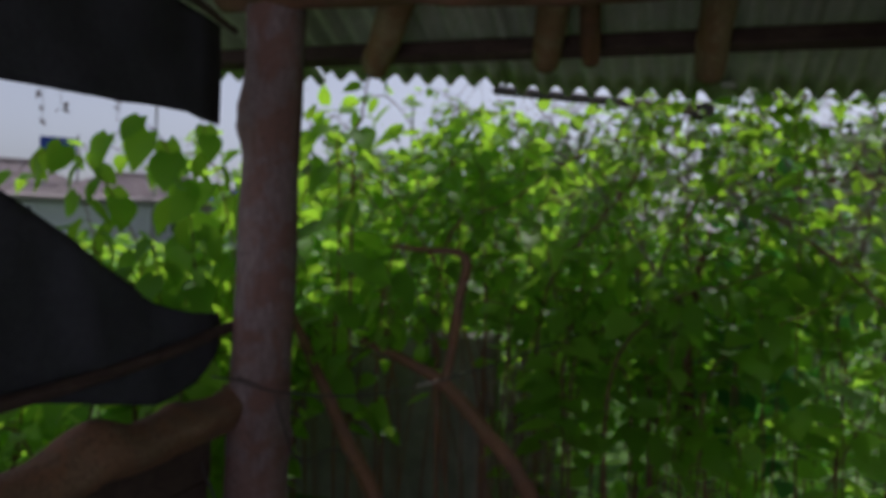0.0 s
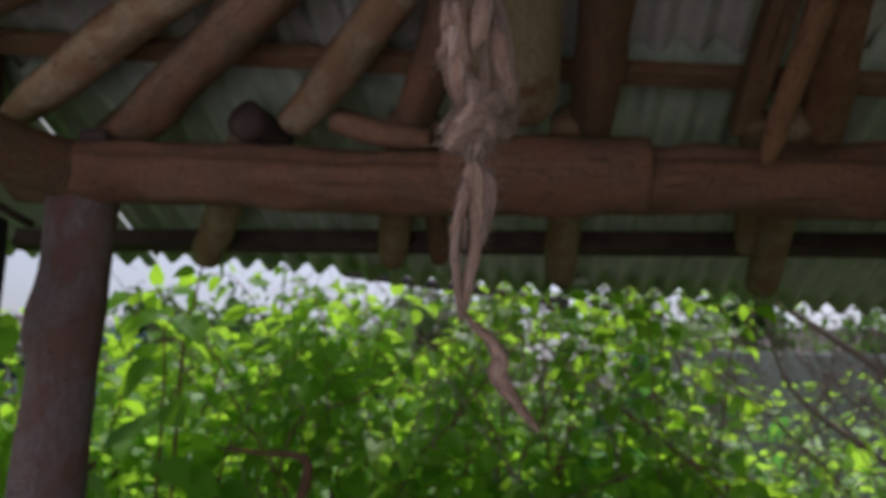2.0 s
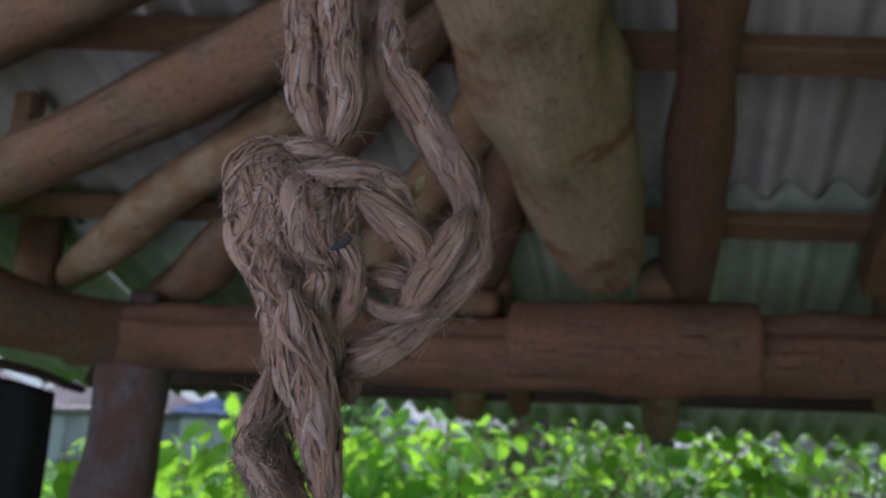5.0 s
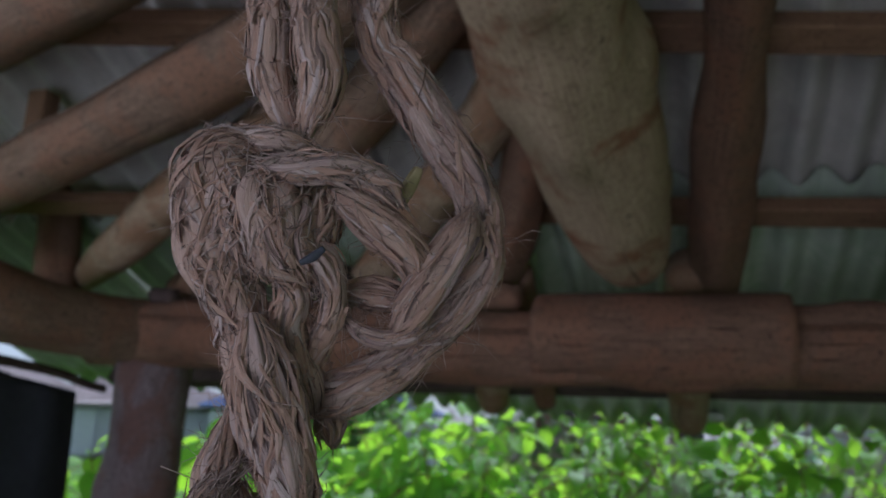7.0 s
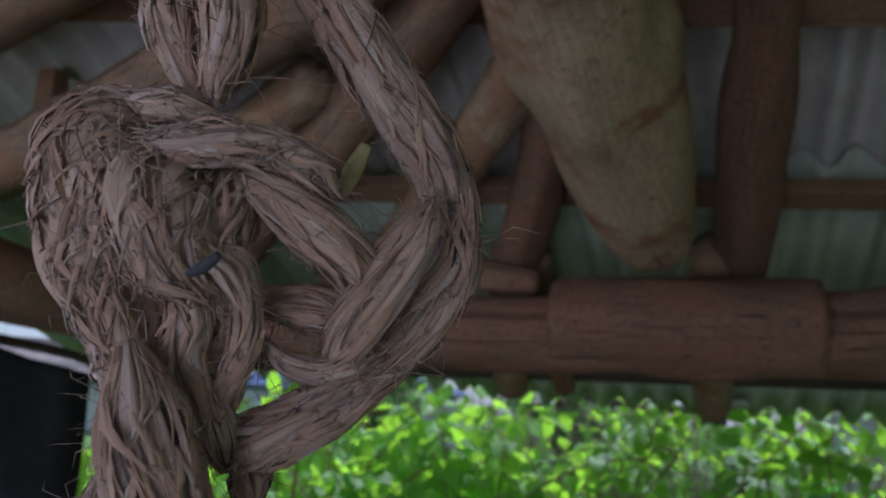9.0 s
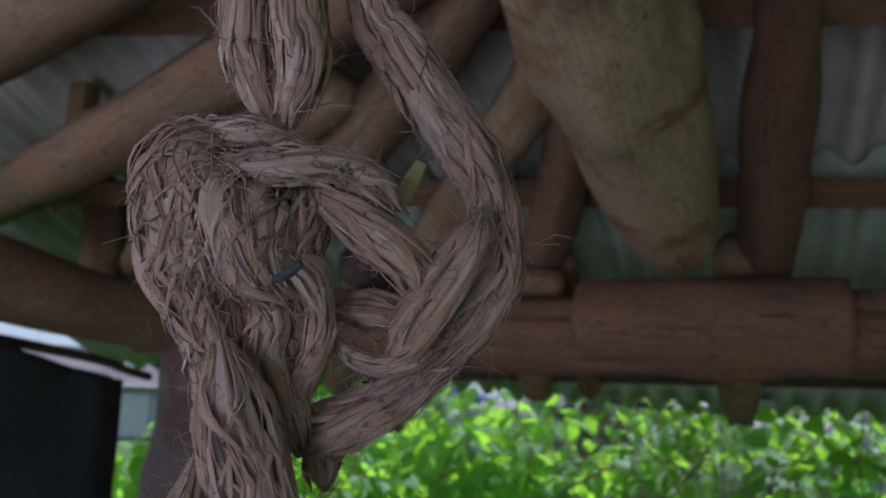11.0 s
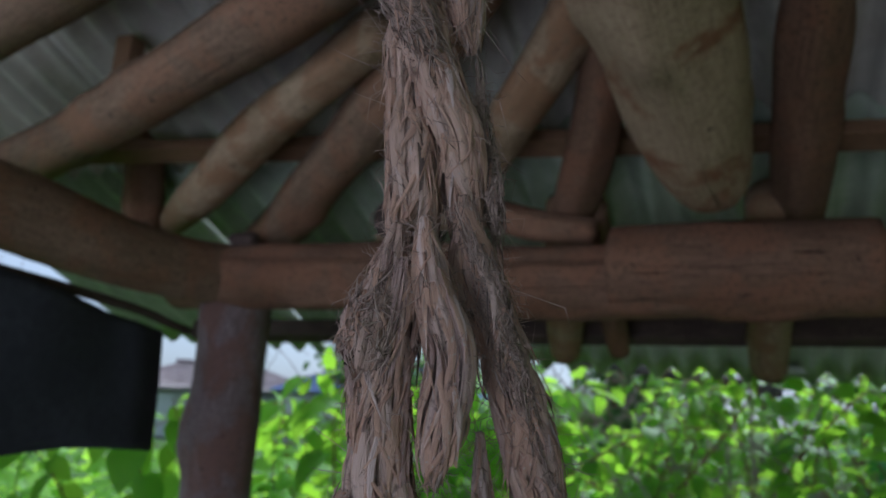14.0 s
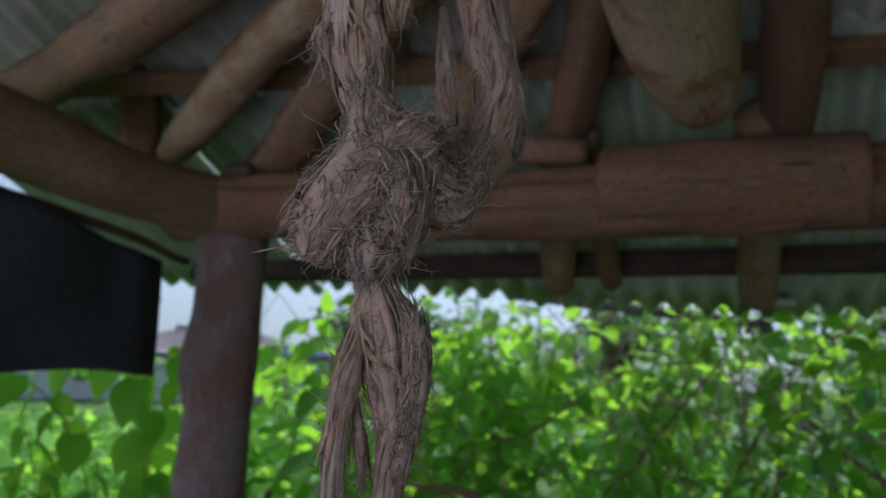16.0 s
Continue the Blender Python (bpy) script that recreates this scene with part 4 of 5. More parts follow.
    near = lambda x, y, z, r: (x / 1000 - base.x, y / 1000 - base.y, z / 1000 - base.z, r / 1000)  # noqa: E731
    pool = Pool()
    pool.add(*tube([near(28.4, 565.0, 1932.7, 0.9), near(30.3, 564.7, 1936.8, 1.6), near(32.4, 564.6, 1940.8, 1.1)], 14, 0.0006, 0.1, 7))
    put("stub", pool.mesh("stub"), M_STUB, top, "small pale ochre broken twig stub")
    husk = Pool()
    husk.add(*tube([near(19.0, 540.3, 1915.0, 0.5), near(20.9, 541.0, 1916.1, 0.85), near(23.1, 541.1, 1917.7, 0.6)], 14, 0.0004, 0.12, 8))
    put("seed_husk", husk.mesh("seed_husk"), M_HUSK, top, "small dark slate seed husk")


rope()


# ---- plants ----
def leaf_shape(length, width, fold=0.25, droop=0.35, rows=6, point=1.0):
    """A heart-shaped leaf blade along +y from its stalk, folded on its midrib and drooping; UV across."""
    v, u, f = [], [], []
    for j in range(rows + 1):
        s = j / rows
        w = width * 0.5 * (math.sin(math.pi * min(1, (s * 0.93 + 0.07)) ** 0.72) ** 0.85) * (1 - 0.15 * s * point)
        w = 0.0 if j == rows else max(w, width * 0.12)
        back = -0.10 * length if j == 0 else 0.0
        z = -droop * length * s * s
        y = length * (s - droop * 0.25 * s * s)
        for e in (-1, 0, 1):
            v.append((e * w, y + (back if e else 0), z + abs(e) * w * fold))
            u.append((0.5 + 0.5 * e, s))
    for j in range(rows):
        for e in (0, 1):
            a = 3 * j + e
            f.append((a, a + 1, a + 4, a + 3))
    return np.array(v), f, u


LEAVES = [leaf_shape(1.0, wd, fo, dr) for wd, fo, dr in ((0.78, 0.2, 0.3), (0.7, 0.35, 0.15), (0.86, 0.12, 0.45), (0.62, 0.4, 0.5), (0.74, 0.05, 0.2))]
LEAF_MESHES = {}


def leaf_matrix(at, way, size, rng, hang=0.5):
    """A leaf's pose: its tip points along way, partly drooping; its face looks up and about."""
    y = Vector(way) + Vector((0, 0, -hang))
    y.normalize()
    up = Vector((rng.normal(0, 0.45), rng.normal(-0.25, 0.45), 1.0))
    x = y.cross(up)
    x.normalize()
    z = x.cross(y)
    m = Matrix((x, y, z)).transposed().to_4x4() @ Matrix.Scale(size, 4)
    m.translation = at
    return m


def shoot(pts, leaf, spacing, mat, rng, name="vine", label="green climbing vine with heart-shaped leaves", single=False, start=0.0, r0=0.006, stem_mat=None, group="vines beside the shelter", spread=1.0, hang=0.5, petiole=0.35):
    """One climbing shoot: a stem with leaves on alternate sides, on short stalks."""
    top = thing(name, label, "vine", pts[0], group)
    if pts[0][2] > 0.05:
        pts = [(pts[0][0], pts[0][1] + 0.06, -0.03)] + list(pts)
        start = max(start, 0.3)
        top.location = pts[0]
    b = np.array(pts[0])
    n = len(pts)
    rows = [(*(np.array(p) - b), r0 * (1 - 0.7 * i / (n - 1))) for i, p in enumerate(pts)]
    stem = Pool()
    stem.add(*tube(rows, 7, 0.03, 0.08, int(rng.integers(9999))))
    p = spline(rows, 0.012)
    c = p[:, :3]
    t, n1, n2 = frames_along(c)
    length = np.r_[0, np.cumsum(np.linalg.norm(np.diff(c, axis=0), axis=1))]
    blades = Pool()
    d = start * length[-1] + spacing * rng.uniform(0.2, 0.8)
    side = rng.uniform(0, 6.28)
    while d < length[-1]:
        i = int(np.searchsorted(length, d))
        i = min(i, len(c) - 1)
        side += 2.4 + rng.normal(0, 0.5)
        out = n1[i] * math.cos(side) + n2[i] * math.sin(side)
        out = out * spread + t[i] * 0.35 + np.array((0, -0.12, 0.12))
        out /= np.linalg.norm(out)
        size = leaf * rng.uniform(0.6, 1.15) * (0.65 + 0.45 * math.sin(math.pi * min(0.95, 0.25 + 0.7 * d / length[-1])))
        foot = c[i] + out * size * petiole + np.array((0, 0, 0.02 * size))
        stem.add(*tube([(*c[i], 0.0014), (*((c[i] + foot) / 2 + (0, 0, 0.06 * size)), 0.0012), (*foot, 0.001)], 4, 0.03, 0.0, 1))
        m = leaf_matrix(foot, (out[0], out[1], out[2]), size, rng, hang)
        k = int(rng.integers(len(LEAVES)))
        if single:
            if (k, mat.name) not in LEAF_MESHES:
                LEAF_MESHES[k, mat.name] = mesh("leaf", *LEAVES[k])
            put("leaf", LEAF_MESHES[k, mat.name], mat, top, m=m)
        else:
            v, f, u = LEAVES[k]
            M = np.array(m)
            blades.add(v @ M[:3, :3].T + M[:3, 3], f, u)
        d += spacing * rng.uniform(0.7, 1.4)
    put("stem", stem.mesh("stem"), stem_mat or M_BARK, top)
    if blades.v:
        put("foliage", blades.mesh("foliage"), mat, top)
    return top


def big_leaf_shoots():
    rng = np.random.default_rng(31)
    lab = "climbing vine shoot with large backlit heart-shaped leaves beside the post"
    # seen between post and side wall
    for pts, lf, sp in (([(-1.75, 2.2, 0.9), (-1.78, 2.25, 1.3), (-1.95, 2.2, 1.6), (-2.06, 2.1, 1.64), (-2.12, 2.05, 1.55)], 0.17, 0.06),
                        ([(-1.62, 2.3, 0.9), (-1.66, 2.35, 1.4), (-1.78, 2.35, 1.72), (-1.88, 2.3, 1.76), (-1.93, 2.28, 1.7)], 0.18, 0.06),
                        ([(-1.5, 2.35, 0.9), (-1.5, 2.4, 1.3), (-1.58, 2.4, 1.6), (-1.64, 2.38, 1.8)], 0.18, 0.06),
                        ([(-1.85, 2.15, 0.6), (-1.83, 2.15, 1.0), (-1.86, 2.12, 1.35), (-1.9, 2.1, 1.5)], 0.17, 0.05),
                        ([(-1.6, 2.15, 0.5), (-1.6, 2.15, 0.9), (-1.58, 2.1, 1.2), (-1.62, 2.1, 1.38)], 0.16, 0.045),
                        ([(-1.45, 2.2, 0.5), (-1.5, 2.2, 0.9), (-1.52, 2.2, 1.25), (-1.55, 2.2, 1.5)], 0.17, 0.05),
                        ([(-1.4, 2.5, 0.8), (-1.42, 2.5, 1.3), (-1.45, 2.45, 1.6), (-1.42, 2.4, 1.95)], 0.2, 0.24),
                        ([(-1.95, 2.2, 0.6), (-2.0, 2.2, 1.0), (-1.9, 2.1, 1.25), (-1.8, 2.0, 1.3)], 0.17, 0.06),
                        ([(-1.7, 2.45, 0.7), (-1.68, 2.5, 1.1), (-1.7, 2.5, 1.4), (-1.75, 2.45, 1.58)], 0.19, 0.06),
                        ([(-1.3, 2.3, 0.5), (-1.42, 2.3, 0.9), (-1.5, 2.2, 1.15), (-1.45, 2.1, 1.3)], 0.14, 0.05)):
        shoot(pts, lf, sp, M_LEAF1, rng, label=lab, single=True, r0=0.004, start=0.25, petiole=0.2, hang=1.3)
    # right of the post
    for pts, lf, sp in (([(-1.3, 2.85, 0.9), (-1.27, 2.8, 1.25), (-1.26, 2.76, 1.6), (-1.27, 2.75, 1.75), (-1.2, 2.72, 1.84)], 0.19, 0.055),
                        ([(-1.22, 2.8, 1.6), (-1.17, 2.75, 1.85), (-1.12, 2.7, 2.0), (-1.05, 2.66, 2.03)], 0.15, 0.09),
                        ([(-1.15, 2.95, 0.9), (-1.1, 2.95, 1.3), (-0.95, 2.95, 1.6), (-0.75, 2.95, 1.75)], 0.14, 0.05),
                        ([(-0.9, 3.0, 1.3), (-0.6, 2.95, 1.55), (-0.3, 2.95, 1.75), (0.0, 2.95, 1.8)], 0.09, 0.045),
                        ([(-0.5, 3.1, 1.1), (-0.25, 3.0, 1.5), (-0.05, 2.95, 1.75), (0.05, 2.9, 1.9)], 0.11, 0.05),
                        ([(0.9, 2.9, 0.9), (0.6, 2.9, 1.3), (0.25, 3.0, 1.6), (0.1, 3.05, 1.9)], 0.10, 0.045),
                        ([(1.3, 2.9, 0.9), (1.0, 2.85, 1.3), (0.7, 2.9, 1.6), (0.5, 3.0, 1.75)], 0.10, 0.045),
                        ([(-0.2, 3.0, 0.9), (0.1, 3.0, 1.2), (0.5, 3.0, 1.35), (0.8, 3.0, 1.3)], 0.10, 0.045)):
        shoot(pts, lf, sp, M_LEAF1, rng, label="vine shoot with broad mid-green leaves in front of the thicket", single=True, r0=0.007, start=0.2, hang=0.7)


big_leaf_shoots()


def thicket():
    """Tangled vines and shrubs in depth behind the eave."""
    rng = np.random.default_rng(77)
    for k in range(215):
        depth = rng.random() ** 1.25
        y = 2.95 + 2.6 * depth
        x = rng.uniform(-1.9 - 0.5 * depth, 1.9 + 1.0 * depth)
        z0 = rng.uniform(0.0, 1.2)
        hi = rng.uniform(1.0, 2.0) + 0.3 * depth
        if x < -0.8:
            hi = min(hi, 1.72 + 0.12 * rng.random() + 0.1 * depth)
        if x > 0.2:
            hi -= 0.6 * depth
        if x > 0.9:
            hi -= 0.3
        if x > 0.5 and rng.random() < 0.72:
            continue
        lean = rng.uniform(-0.7, 0.7)
        z0 = min(z0, hi - 0.35)
        pts = [(x, y, z0), (x + lean * 0.25, y + rng.normal(0, 0.08), z0 + (hi - z0) * 0.45), (x + lean * 0.65, y - rng.uniform(0, 0.2), z0 + (hi - z0) * 0.8), (x + lean * 1.1, y - rng.uniform(0, 0.3), hi)]
        pts.append((x + lean * 1.5, y - rng.uniform(0.05, 0.35), hi - rng.uniform(0, 0.25)))
        r = rng.random()
        mat = M_LEAF if r < 0.5 else M_YOUNG if r < 0.82 else M_LEAFB
        if mat is M_LEAFB and x < 0.0:
            mat = M_LEAF
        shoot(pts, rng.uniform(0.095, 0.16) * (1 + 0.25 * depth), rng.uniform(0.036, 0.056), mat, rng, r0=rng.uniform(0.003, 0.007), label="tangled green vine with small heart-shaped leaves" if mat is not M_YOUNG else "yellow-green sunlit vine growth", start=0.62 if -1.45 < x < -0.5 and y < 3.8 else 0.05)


thicket()


def eave_growth():
    """Thin shoots that climb to the eave, before the thicket."""
    rng = np.random.default_rng(113)
    for k in range(36):
        x, y = rng.uniform(-0.75, 0.7), rng.uniform(3.0, 3.7)
        hi = rng.uniform(1.75, 2.08) - (0.12 if x > 0.6 else 0.0)
        lean = rng.uniform(-0.45, 0.45)
        pts = [(x, y, 0.6), (x + 0.3 * lean, y, 1.2), (x + 0.7 * lean, y - 0.1, hi - 0.2), (x + lean, y - 0.15, hi), (x + 1.3 * lean, y - 0.2, hi - rng.uniform(0.0, 0.15))]
        shoot(pts, rng.uniform(0.07, 0.12), rng.uniform(0.03, 0.05), M_YOUNG if k % 3 == 0 else M_LEAF, rng, r0=0.004, label="slender green vine climbing towards the eave", start=0.5)


eave_growth()


def side_vines():
    """Growth outside the side wall, low towards the yard and higher near the post."""
    rng = np.random.default_rng(63)
    for k in range(70):
        x, y = rng.uniform(-3.1, -1.45), rng.uniform(1.5, 3.4)
        a = math.degrees(math.atan2(-x, y))
        hi = rng.uniform(0.8, 1.28) if a > 41.5 else rng.uniform(0.95, 1.45) if a > 31 else rng.uniform(0.9, 1.35)
        lean = rng.uniform(-0.3, 0.3)
        pts = [(x, y, -0.02), (x + lean * 0.3, y, hi * 0.5), (x + lean, y + 0.05, hi * 0.9), (x + lean * 1.5, y - 0.05, hi)]
        shoot(pts, rng.uniform(0.09, 0.14), rng.uniform(0.028, 0.042), M_LEAF if k % 3 else M_YOUNG, rng, label="leafy vine growing outside the side opening", start=0.3)


side_vines()


def branches():
    for k, (pts, lab) in enumerate((
        ([(-0.30, 2.6, -0.02, 0.04), (-0.44, 2.67, 0.47, 0.034), (-0.65, 2.78, 0.68, 0.03), (-0.84, 2.87, 0.82, 0.027), (-1.0, 2.9, 0.89, 0.022), (-1.2, 2.9, 0.96, 0.014)], "orange-brown leaning shrub trunk"),
        ([(-0.84, 2.86, 0.80, 0.02), (-0.81, 2.87, 0.95, 0.021), (-0.79, 2.88, 1.15, 0.02), (-0.775, 2.9, 1.32, 0.017), (-0.95, 2.9, 1.34, 0.01), (-1.1, 2.9, 1.35, 0.006)], "orange-brown upright shrub branch"),
        ([(-0.95, 2.62, -0.02, 0.035), (-1.0, 2.6, 0.4, 0.032), (-1.15, 2.65, 0.62, 0.028), (-1.35, 2.7, 0.95, 0.02), (-1.5, 2.72, 1.2, 0.014), (-1.46, 2.72, 1.3, 0.01)], "dark brown bent shrub trunk"),
        ([(0.12, 3.3, 0.5, 0.022), (0.08, 3.3, 0.9, 0.02), (0.1, 3.3, 1.25, 0.017), (0.16, 3.3, 1.45, 0.012)], "pale orange-brown shrub stem"),
        ([(0.75, 3.0, 0.0, 0.02), (0.8, 3.1, 0.7, 0.016), (0.95, 3.2, 1.0, 0.012)], "grey-brown shrub stem"))):
        pool = Pool()
        pool.add(*tube(pts, 12, 0.03, 0.09, 300 + k, fv=(4, 30)))
        tagged(put("shrub_trunk", pool.mesh("shrub_trunk"), M_BARK), lab + " among the vines", "branch", "shrub trunks")
    rng = np.random.default_rng(5)
    # dry bare stems and tangles
    for k in range(120):
        right = k < 84
        x = rng.uniform(0.6, 2.1) if right else rng.uniform(-1.0, 0.8)
        y = rng.uniform(3.0, 3.8)
        z = rng.uniform(0.6, 1.5) if right else rng.uniform(0.9, 1.6)
        dx = rng.uniform(-0.9, 0.5)
        end = rng.uniform(1.6, 2.05) if x + dx > 0.4 else rng.uniform(1.5, 2.05)
        pts = [(x, y, z, rng.uniform(0.002, 0.006)), (x + dx * 0.3 + rng.normal(0, 0.05), y - 0.05, z + (end - z) * 0.4, 0.003), (x + dx * 0.7, y - 0.1, z + (end - z) * 0.8, 0.0025), (x + dx, y - 0.1, end, 0.0015), (x + dx * 1.3, y - 0.1, end - rng.uniform(-0.1, 0.3), 0.001)]
        pool = Pool()
        pool.add(*tube(pts, 6, 0.03, 0.12, k))
        p = spline(pts, 0.02)
        for _ in range(13):
            i = rng.integers(2, len(p) - 1)
            q = p[i, :3]
            w = rng.normal(0, 0.12, 3)
            pool.add(*tube([(*q, 0.0015), (*(q + w * 0.6 + (0, 0, 0.03)), 0.0012), (*(q + w), 0.0007)], 4, 0.03, 0.1, 1))
        tagged(put("dry_vine", pool.mesh("dry_vine"), M_TWIG), "dry bare brown vine stem with fine twigs", "vine", "dry vines")
    for k, pts in enumerate(([(1.9, 3.6, 1.35, 0.02), (1.5, 3.5, 1.62, 0.018), (1.15, 3.4, 1.84, 0.014), (0.9, 3.3, 1.97, 0.01)], [(1.75, 3.4, 1.1, 0.012), (1.25, 3.3, 1.4, 0.011), (0.98, 3.3, 1.62, 0.009), (0.86, 3.2, 1.9, 0.006)],
                             [(2.2, 3.7, 1.5, 0.014), (1.7, 3.55, 1.72, 0.012), (1.3, 3.4, 1.86, 0.008)])):
        pool = Pool()
        pool.add(*tube(pts, 10, 0.03, 0.1, 400 + k))
        tagged(put("dead_branch", pool.mesh("dead_branch"), M_TWIG), "dead grey-brown branch leaning under the eave", "branch", "dead branches")
    # hanging dead stalks at the wall's edge
    pool = Pool()
    for _ in range(90):
        x, y = -0.62 + rng.normal(0, 0.11), 3.55 + rng.normal(0, 0.12)
        z = rng.uniform(0.6, 1.0)
        pool.add(*tube([(x, y, z, 0.003), (x + rng.normal(0, 0.03), y, z * 0.55, 0.0025), (x + rng.normal(0, 0.06), y + rng.normal(0, 0.04), 0.0, 0.002)], 4, 0.08, 0.1, 1))
    tagged(put("dead_stalks", pool.mesh("dead_stalks"), M_TWIG), "clump of hanging dead brown stalks", "dry grass", kind="stuff")


branches()


# ---- what lies beyond ----
def garden_walls():
    rng = np.random.default_rng(3)
    w = put("garden_wall", boxmesh("garden_wall", (-2.6, 3.75, -0.05), (-0.84, 3.95, 0.9), 0, wob=0.004, rng=rng), M_WALL)
    tagged(w, "stained weathered concrete garden wall behind the vines", "wall", kind="structure")
    w = put("boundary_wall", boxmesh("boundary_wall", (1.2, 10.0, -0.05), (14, 10.2, 2.1), 0, wob=0.004, rng=rng), M_BLOCK)
    tagged(w, "grey block boundary wall behind the thicket", "wall", kind="structure")
    # unseen, added to close the yard and bounce sun into the shelter
    w = put("rear_wall", boxmesh("rear_wall", (-6, -6.2, -0.05), (8, -6.0, 2.4), 0, wob=0.004, rng=rng), M_PLASTER)
    tagged(w, "plain pale wall added unseen behind the shelter", "wall", kind="structure")


garden_walls()


def house(at, turn, w, d, eave, ridge, roof_mat, wall_mat, label, windows):
    t = thing("house", label, "house", at)
    t.rotation_euler = (0, 0, radians(turn))
    put("wall", boxmesh("wall", (-w / 2, -d / 2, 0), (w / 2, d / 2, eave)), wall_mat, t)
    o = 0.5
    # hipped roof with thickness
    a, b = w / 2 + o, d / 2 + o
    r = max(0.3, w / 2 - d / 2 * 0.8)
    v = [(-a, -b, eave), (a, -b, eave), (a, b, eave), (-a, b, eave), (-a, -b, eave + 0.15), (a, -b, eave + 0.15), (a, b, eave + 0.15), (-a, b, eave + 0.15), (-r, 0, ridge), (r, 0, ridge)]
    f = [(3, 2, 1, 0), (0, 1, 5, 4), (1, 2, 6, 5), (2, 3, 7, 6), (3, 0, 4, 7), (4, 5, 9, 8), (5, 6, 9), (6, 7, 8, 9), (7, 4, 8)]
    rf = put("roof", mesh("roof", v, f, [(p[0], p[1]) for p in v], False), roof_mat, t)
    # tile courses
    for k in range(1, 12):
        s = k / 12
        x0, y0, z0 = a + (r - a) * s, b * (1 - s), eave + 0.15 + (ridge - eave - 0.15) * s
        put("tile_course", boxmesh("tile_course", (-x0, -y0 - 0.05, z0 - 0.03), (x0, -y0 + 0.03, z0 + 0.06)), roof_mat, rf)
    put("ridge", boxmesh("ridge", (-r - 0.2, -0.15, ridge - 0.05), (r + 0.2, 0.15, ridge + 0.22)), roof_mat, rf)
    for x, z, ww, hh in windows:
        wd = put("window", boxmesh("window", (x - ww / 2, -d / 2 - 0.06, z), (x + ww / 2, -d / 2 + 0.02, z + hh)), M_WHITE, t)
        for e in (-1, 1):
            put("pane", boxmesh("pane", (x + e * ww / 4 - ww * 0.21, -d / 2 - 0.09, z + 0.08), (x + e * ww / 4 + ww * 0.21, -d / 2 - 0.062, z + hh - 0.08)), M_GLASS, wd)
    return t


def village():
    house((-35.5, 31.5, -0.05), 46, 12, 8, 2.6, 4.6, M_TILE, M_PLASTER, "pale village house with a grey-brown tiled hip roof", ((2.0, 1.0, 1.6, 1.3), (-2.5, 1.0, 1.6, 1.3)))
    house((-30.0, 38.5, -0.05), 40, 11, 8, 2.7, 4.3, M_TILE, M_PLASTER, "low pale house with a weathered tiled roof", ((1.0, 1.0, 2.0, 1.3), (-3.0, 1.0, 1.2, 1.2)))
    house((-20, 42, -0.05), 25, 12, 8, 2.8, 4.6, M_BLUEROOF, M_PLASTER, "pale house under a blue metal roof", ((2.0, 1.0, 1.6, 1.3),))
    house((12, 40, -0.05), -10, 14, 8, 2.8, 4.6, M_TILE, M_PLASTER, "pale house behind the boundary wall", ((2.0, 1.0, 1.6, 1.3),))
    t = thing("roadside_sign", "blue rectangular roadside sign with small white writing", "sign", (-31.0, 32.6, -0.05))
    t.rotation_euler = (0, 0, radians(44))
    put("board", boxmesh("board", (-0.85, -0.08, 4.75), (0.85, 0.08, 5.9)), M_BLUE, t)
    put("pole", boxmesh("pole", (0.9, -0.06, 0), (1.0, 0.06, 6.1), 2), M_METAL, t)
    put("arm", boxmesh("arm", (0.85, -0.04, 5.55), (1.3, 0.04, 5.65)), M_METAL, t)
    for k, x in enumerate((-0.6, -0.33, -0.06, 0.21, 0.48)):
        put("writing_bar", boxmesh("writing_bar", (x, -0.12, 4.98), (x + 0.2, -0.09, 5.18)), M_WHITE, t)
    put("emblem", boxmesh("emblem", (-0.2, -0.12, 5.4), (0.05, -0.09, 5.7)), M_WHITE, t)
    put("emblem", boxmesh("emblem", (-0.02, -0.125, 5.5), (0.12, -0.092, 5.75)), M_REDP, t)
    for k, (x, y, h) in enumerate(((-27.2, 35.5, 8.5), (-14, 40, 9.0))):
        pool = Pool()
        pool.add(*tube([(x, y, -0.05, 0.10), (x + 0.02, y, h, 0.06)], 10, 1.0, 0.0, 3))
        tagged(put("utility_pole", pool.mesh("utility_pole"), M_BLOCK), "slim grey utility pole beyond the houses", "pole", "utility poles")


village()


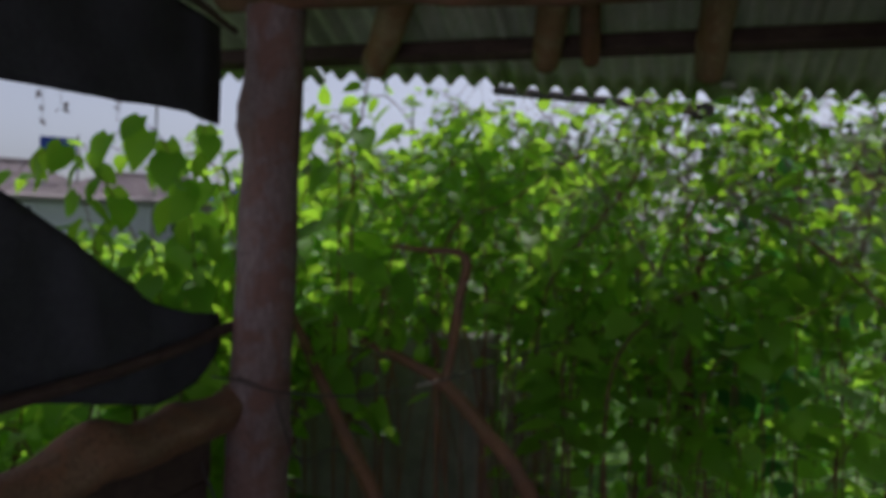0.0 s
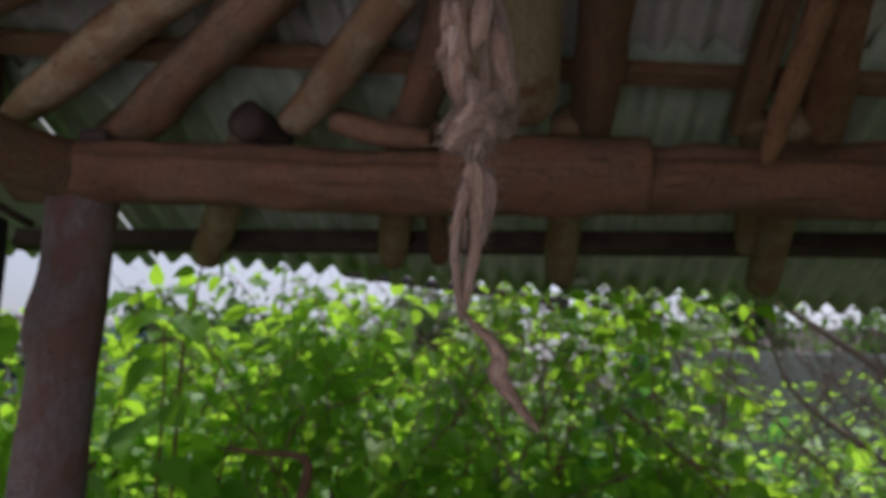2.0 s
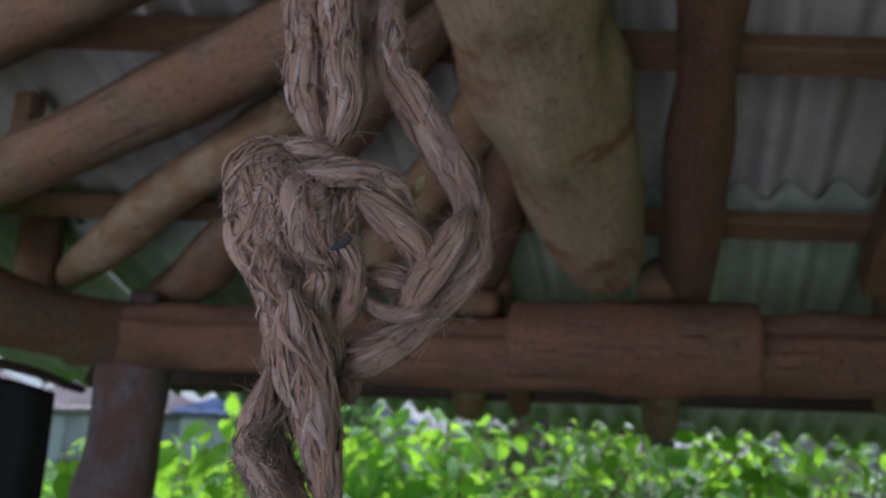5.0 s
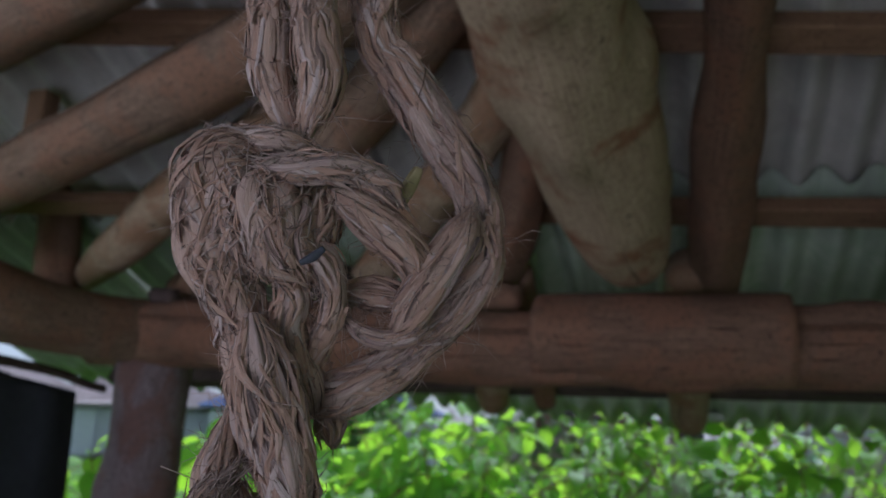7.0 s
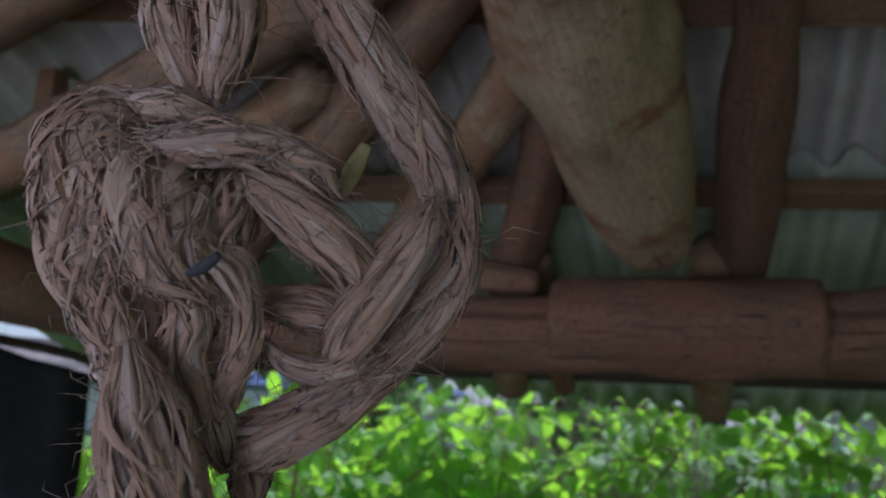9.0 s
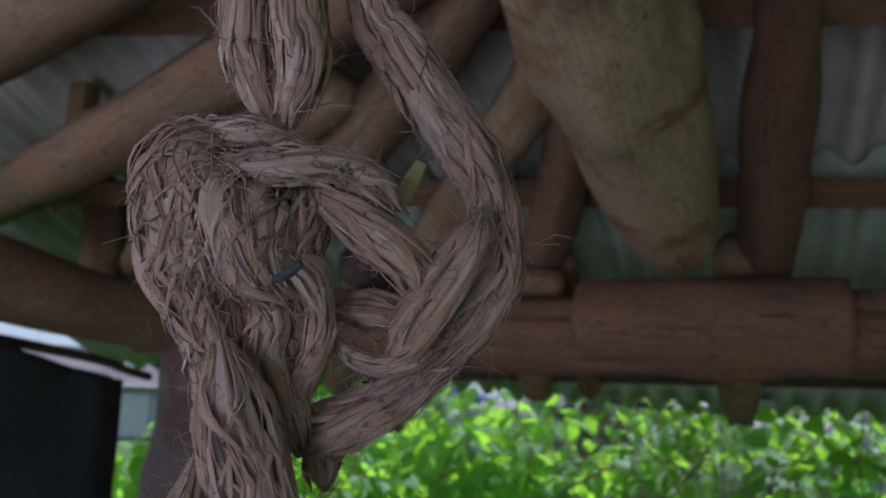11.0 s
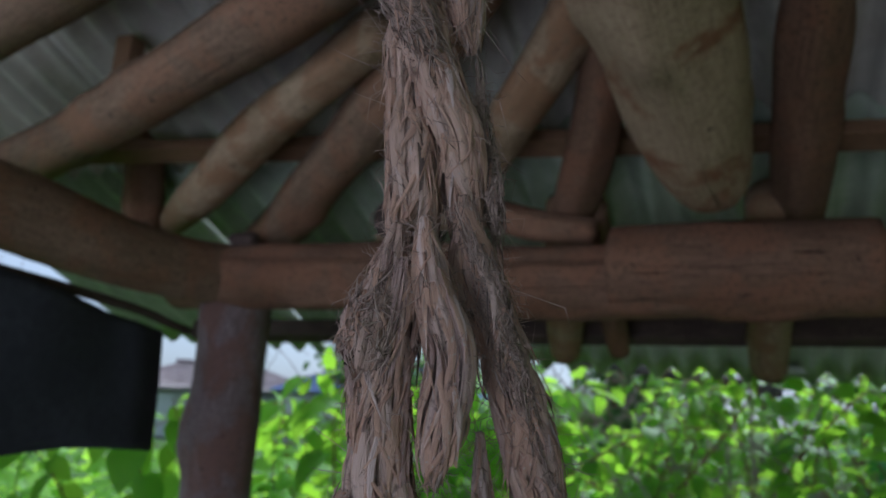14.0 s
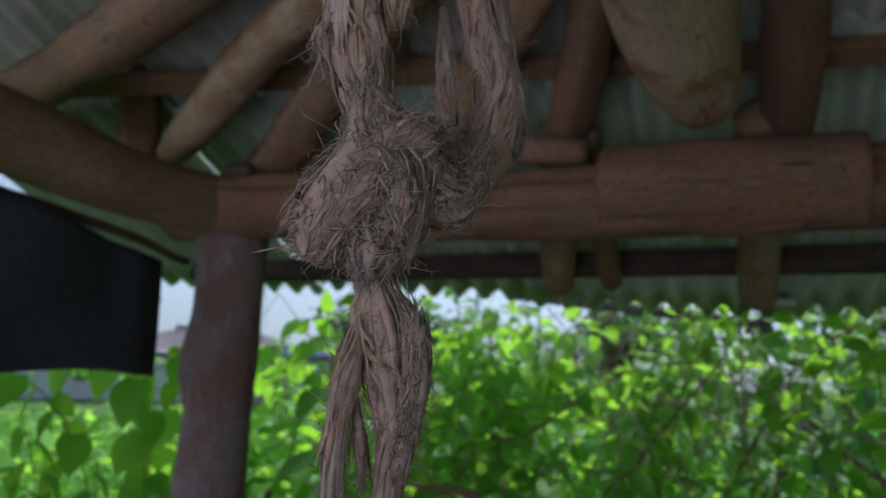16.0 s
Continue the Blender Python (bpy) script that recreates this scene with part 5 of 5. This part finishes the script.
def far_tree(x, y, h, spread, seed):
    rng = np.random.default_rng(seed)
    t = thing("tree", "leafy green tree beyond the thicket", "tree", (x, y, -0.05), "far trees")
    pool, blades = Pool(), Pool()
    pool.add(*tube([(0, 0, 0, 0.16), (0.1, 0, h * 0.4, 0.11), (0.0, 0.1, h * 0.8, 0.04)], 10, 0.3, 0.08, seed))
    for _ in range(9):
        a, z = rng.uniform(0, 6.28), h * rng.uniform(0.3, 0.7)
        e = np.array((math.cos(a) * spread * rng.uniform(0.5, 0.9), math.sin(a) * spread * rng.uniform(0.5, 0.9), z + h * rng.uniform(0.1, 0.3)))
        pool.add(*tube([(0.05, 0, z, 0.05), (*(e * (0.5, 0.5, 1) * (1, 1, 0.95)), 0.035), (*e, 0.012)], 6, 0.2, 0.1, seed))
        for _ in range(4):
            cc = e + rng.normal(0, 0.25 * spread, 3)
            for _ in range(70):
                q = cc + rng.normal(0, 0.2 * spread, 3)
                v, f, u = LEAVES[int(rng.integers(len(LEAVES)))]
                M = np.array(leaf_matrix(q, rng.normal(0, 1, 3), rng.uniform(0.12, 0.22), rng))
                blades.add(v @ M[:3, :3].T + M[:3, 3], f, u)
    put("trunk", pool.mesh("trunk"), M_BARK, t)
    put("crown", blades.mesh("crown"), M_TREELEAF, t)


for k, (x, y, h, s) in enumerate(((-6.5, 15, 3.2, 1.3), (-3.0, 17, 3.4, 1.4), (2.5, 14, 3.4, 1.5), (6.5, 13, 3.6, 1.6), (10, 18, 4.2, 1.8))):
    far_tree(x, y, h, s, 500 + k)


def undergrowth():
    """Low sunlit weeds behind and below the vines, as one mass of leaves."""
    rng = np.random.default_rng(91)
    blades = Pool()
    for _ in range(7500):
        y = 3.2 + 6.5 * rng.random() ** 1.3
        x = rng.uniform(-3.2 - 0.25 * y, 2.2 + 0.55 * y)
        z = rng.random() * (0.75 + 0.1 * (y - 3) + 0.25 * math.sin(x * 2.1) * math.sin(y * 1.7) + (0.45 if x > 0.6 else 0.0))
        if -2.7 < x < -0.75 and y < 4.1:
            continue
        v, f, u = LEAVES[int(rng.integers(len(LEAVES)))]
        M = np.array(leaf_matrix((x, y, max(0.02, z)), (rng.normal(), rng.normal(), 0.5), rng.uniform(0.07, 0.15), rng))
        blades.add(v @ M[:3, :3].T + M[:3, 3], f, u)
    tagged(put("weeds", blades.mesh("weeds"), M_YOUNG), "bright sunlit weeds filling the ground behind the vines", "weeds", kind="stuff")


undergrowth()


def hedge():
    """Leafy growth along the yard's far side, outside the side opening."""
    rng = np.random.default_rng(17)
    blades = Pool()
    for _ in range(4200):
        x, y = rng.uniform(-10, -3.4), rng.uniform(1.5, 9.5)
        z = rng.random() * (1.15 + 0.18 * math.sin(x * 3.0) * math.sin(y * 2.0))
        v, f, u = LEAVES[int(rng.integers(len(LEAVES)))]
        M = np.array(leaf_matrix((x, y, max(0.02, z)), (rng.normal(), rng.normal(), 0.5), rng.uniform(0.12, 0.24), rng))
        blades.add(v @ M[:3, :3].T + M[:3, 3], f, u)
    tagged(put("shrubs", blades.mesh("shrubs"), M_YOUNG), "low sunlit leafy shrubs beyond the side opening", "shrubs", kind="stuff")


hedge()


def hanging_bits():
    rng = np.random.default_rng(23)
    for x, y, z in SPRIGS:
        pool = Pool()
        pool.add(*tube([(x, y, z, 0.0012), (x + 0.003, y, z + 0.12, 0.0008), (x, y, under(y) + 0.01, 0.0008)], 4, 0.03, 0.1, 1))
        for _ in range(7):
            v, f, u = LEAVES[int(rng.integers(len(LEAVES)))]
            M = np.array(leaf_matrix((x + rng.normal(0, 0.008), y + rng.normal(0, 0.008), z + rng.uniform(-0.02, 0.08)), rng.normal(0, 1, 3), rng.uniform(0.012, 0.03), rng, 0.8))
            pool.add(v @ M[:3, :3].T + M[:3, 3], f, u)
        tagged(put("dried_sprig", pool.mesh("dried_sprig"), M_TWIG), "small dried brown sprig hanging on a thread", "sprig", "dried sprigs under the cloth")


SPRIGS = [(-1.84, 1.87, 1.72), (-1.8, 1.9, 1.76), (-1.68, 2.0, 1.74)]
hanging_bits()
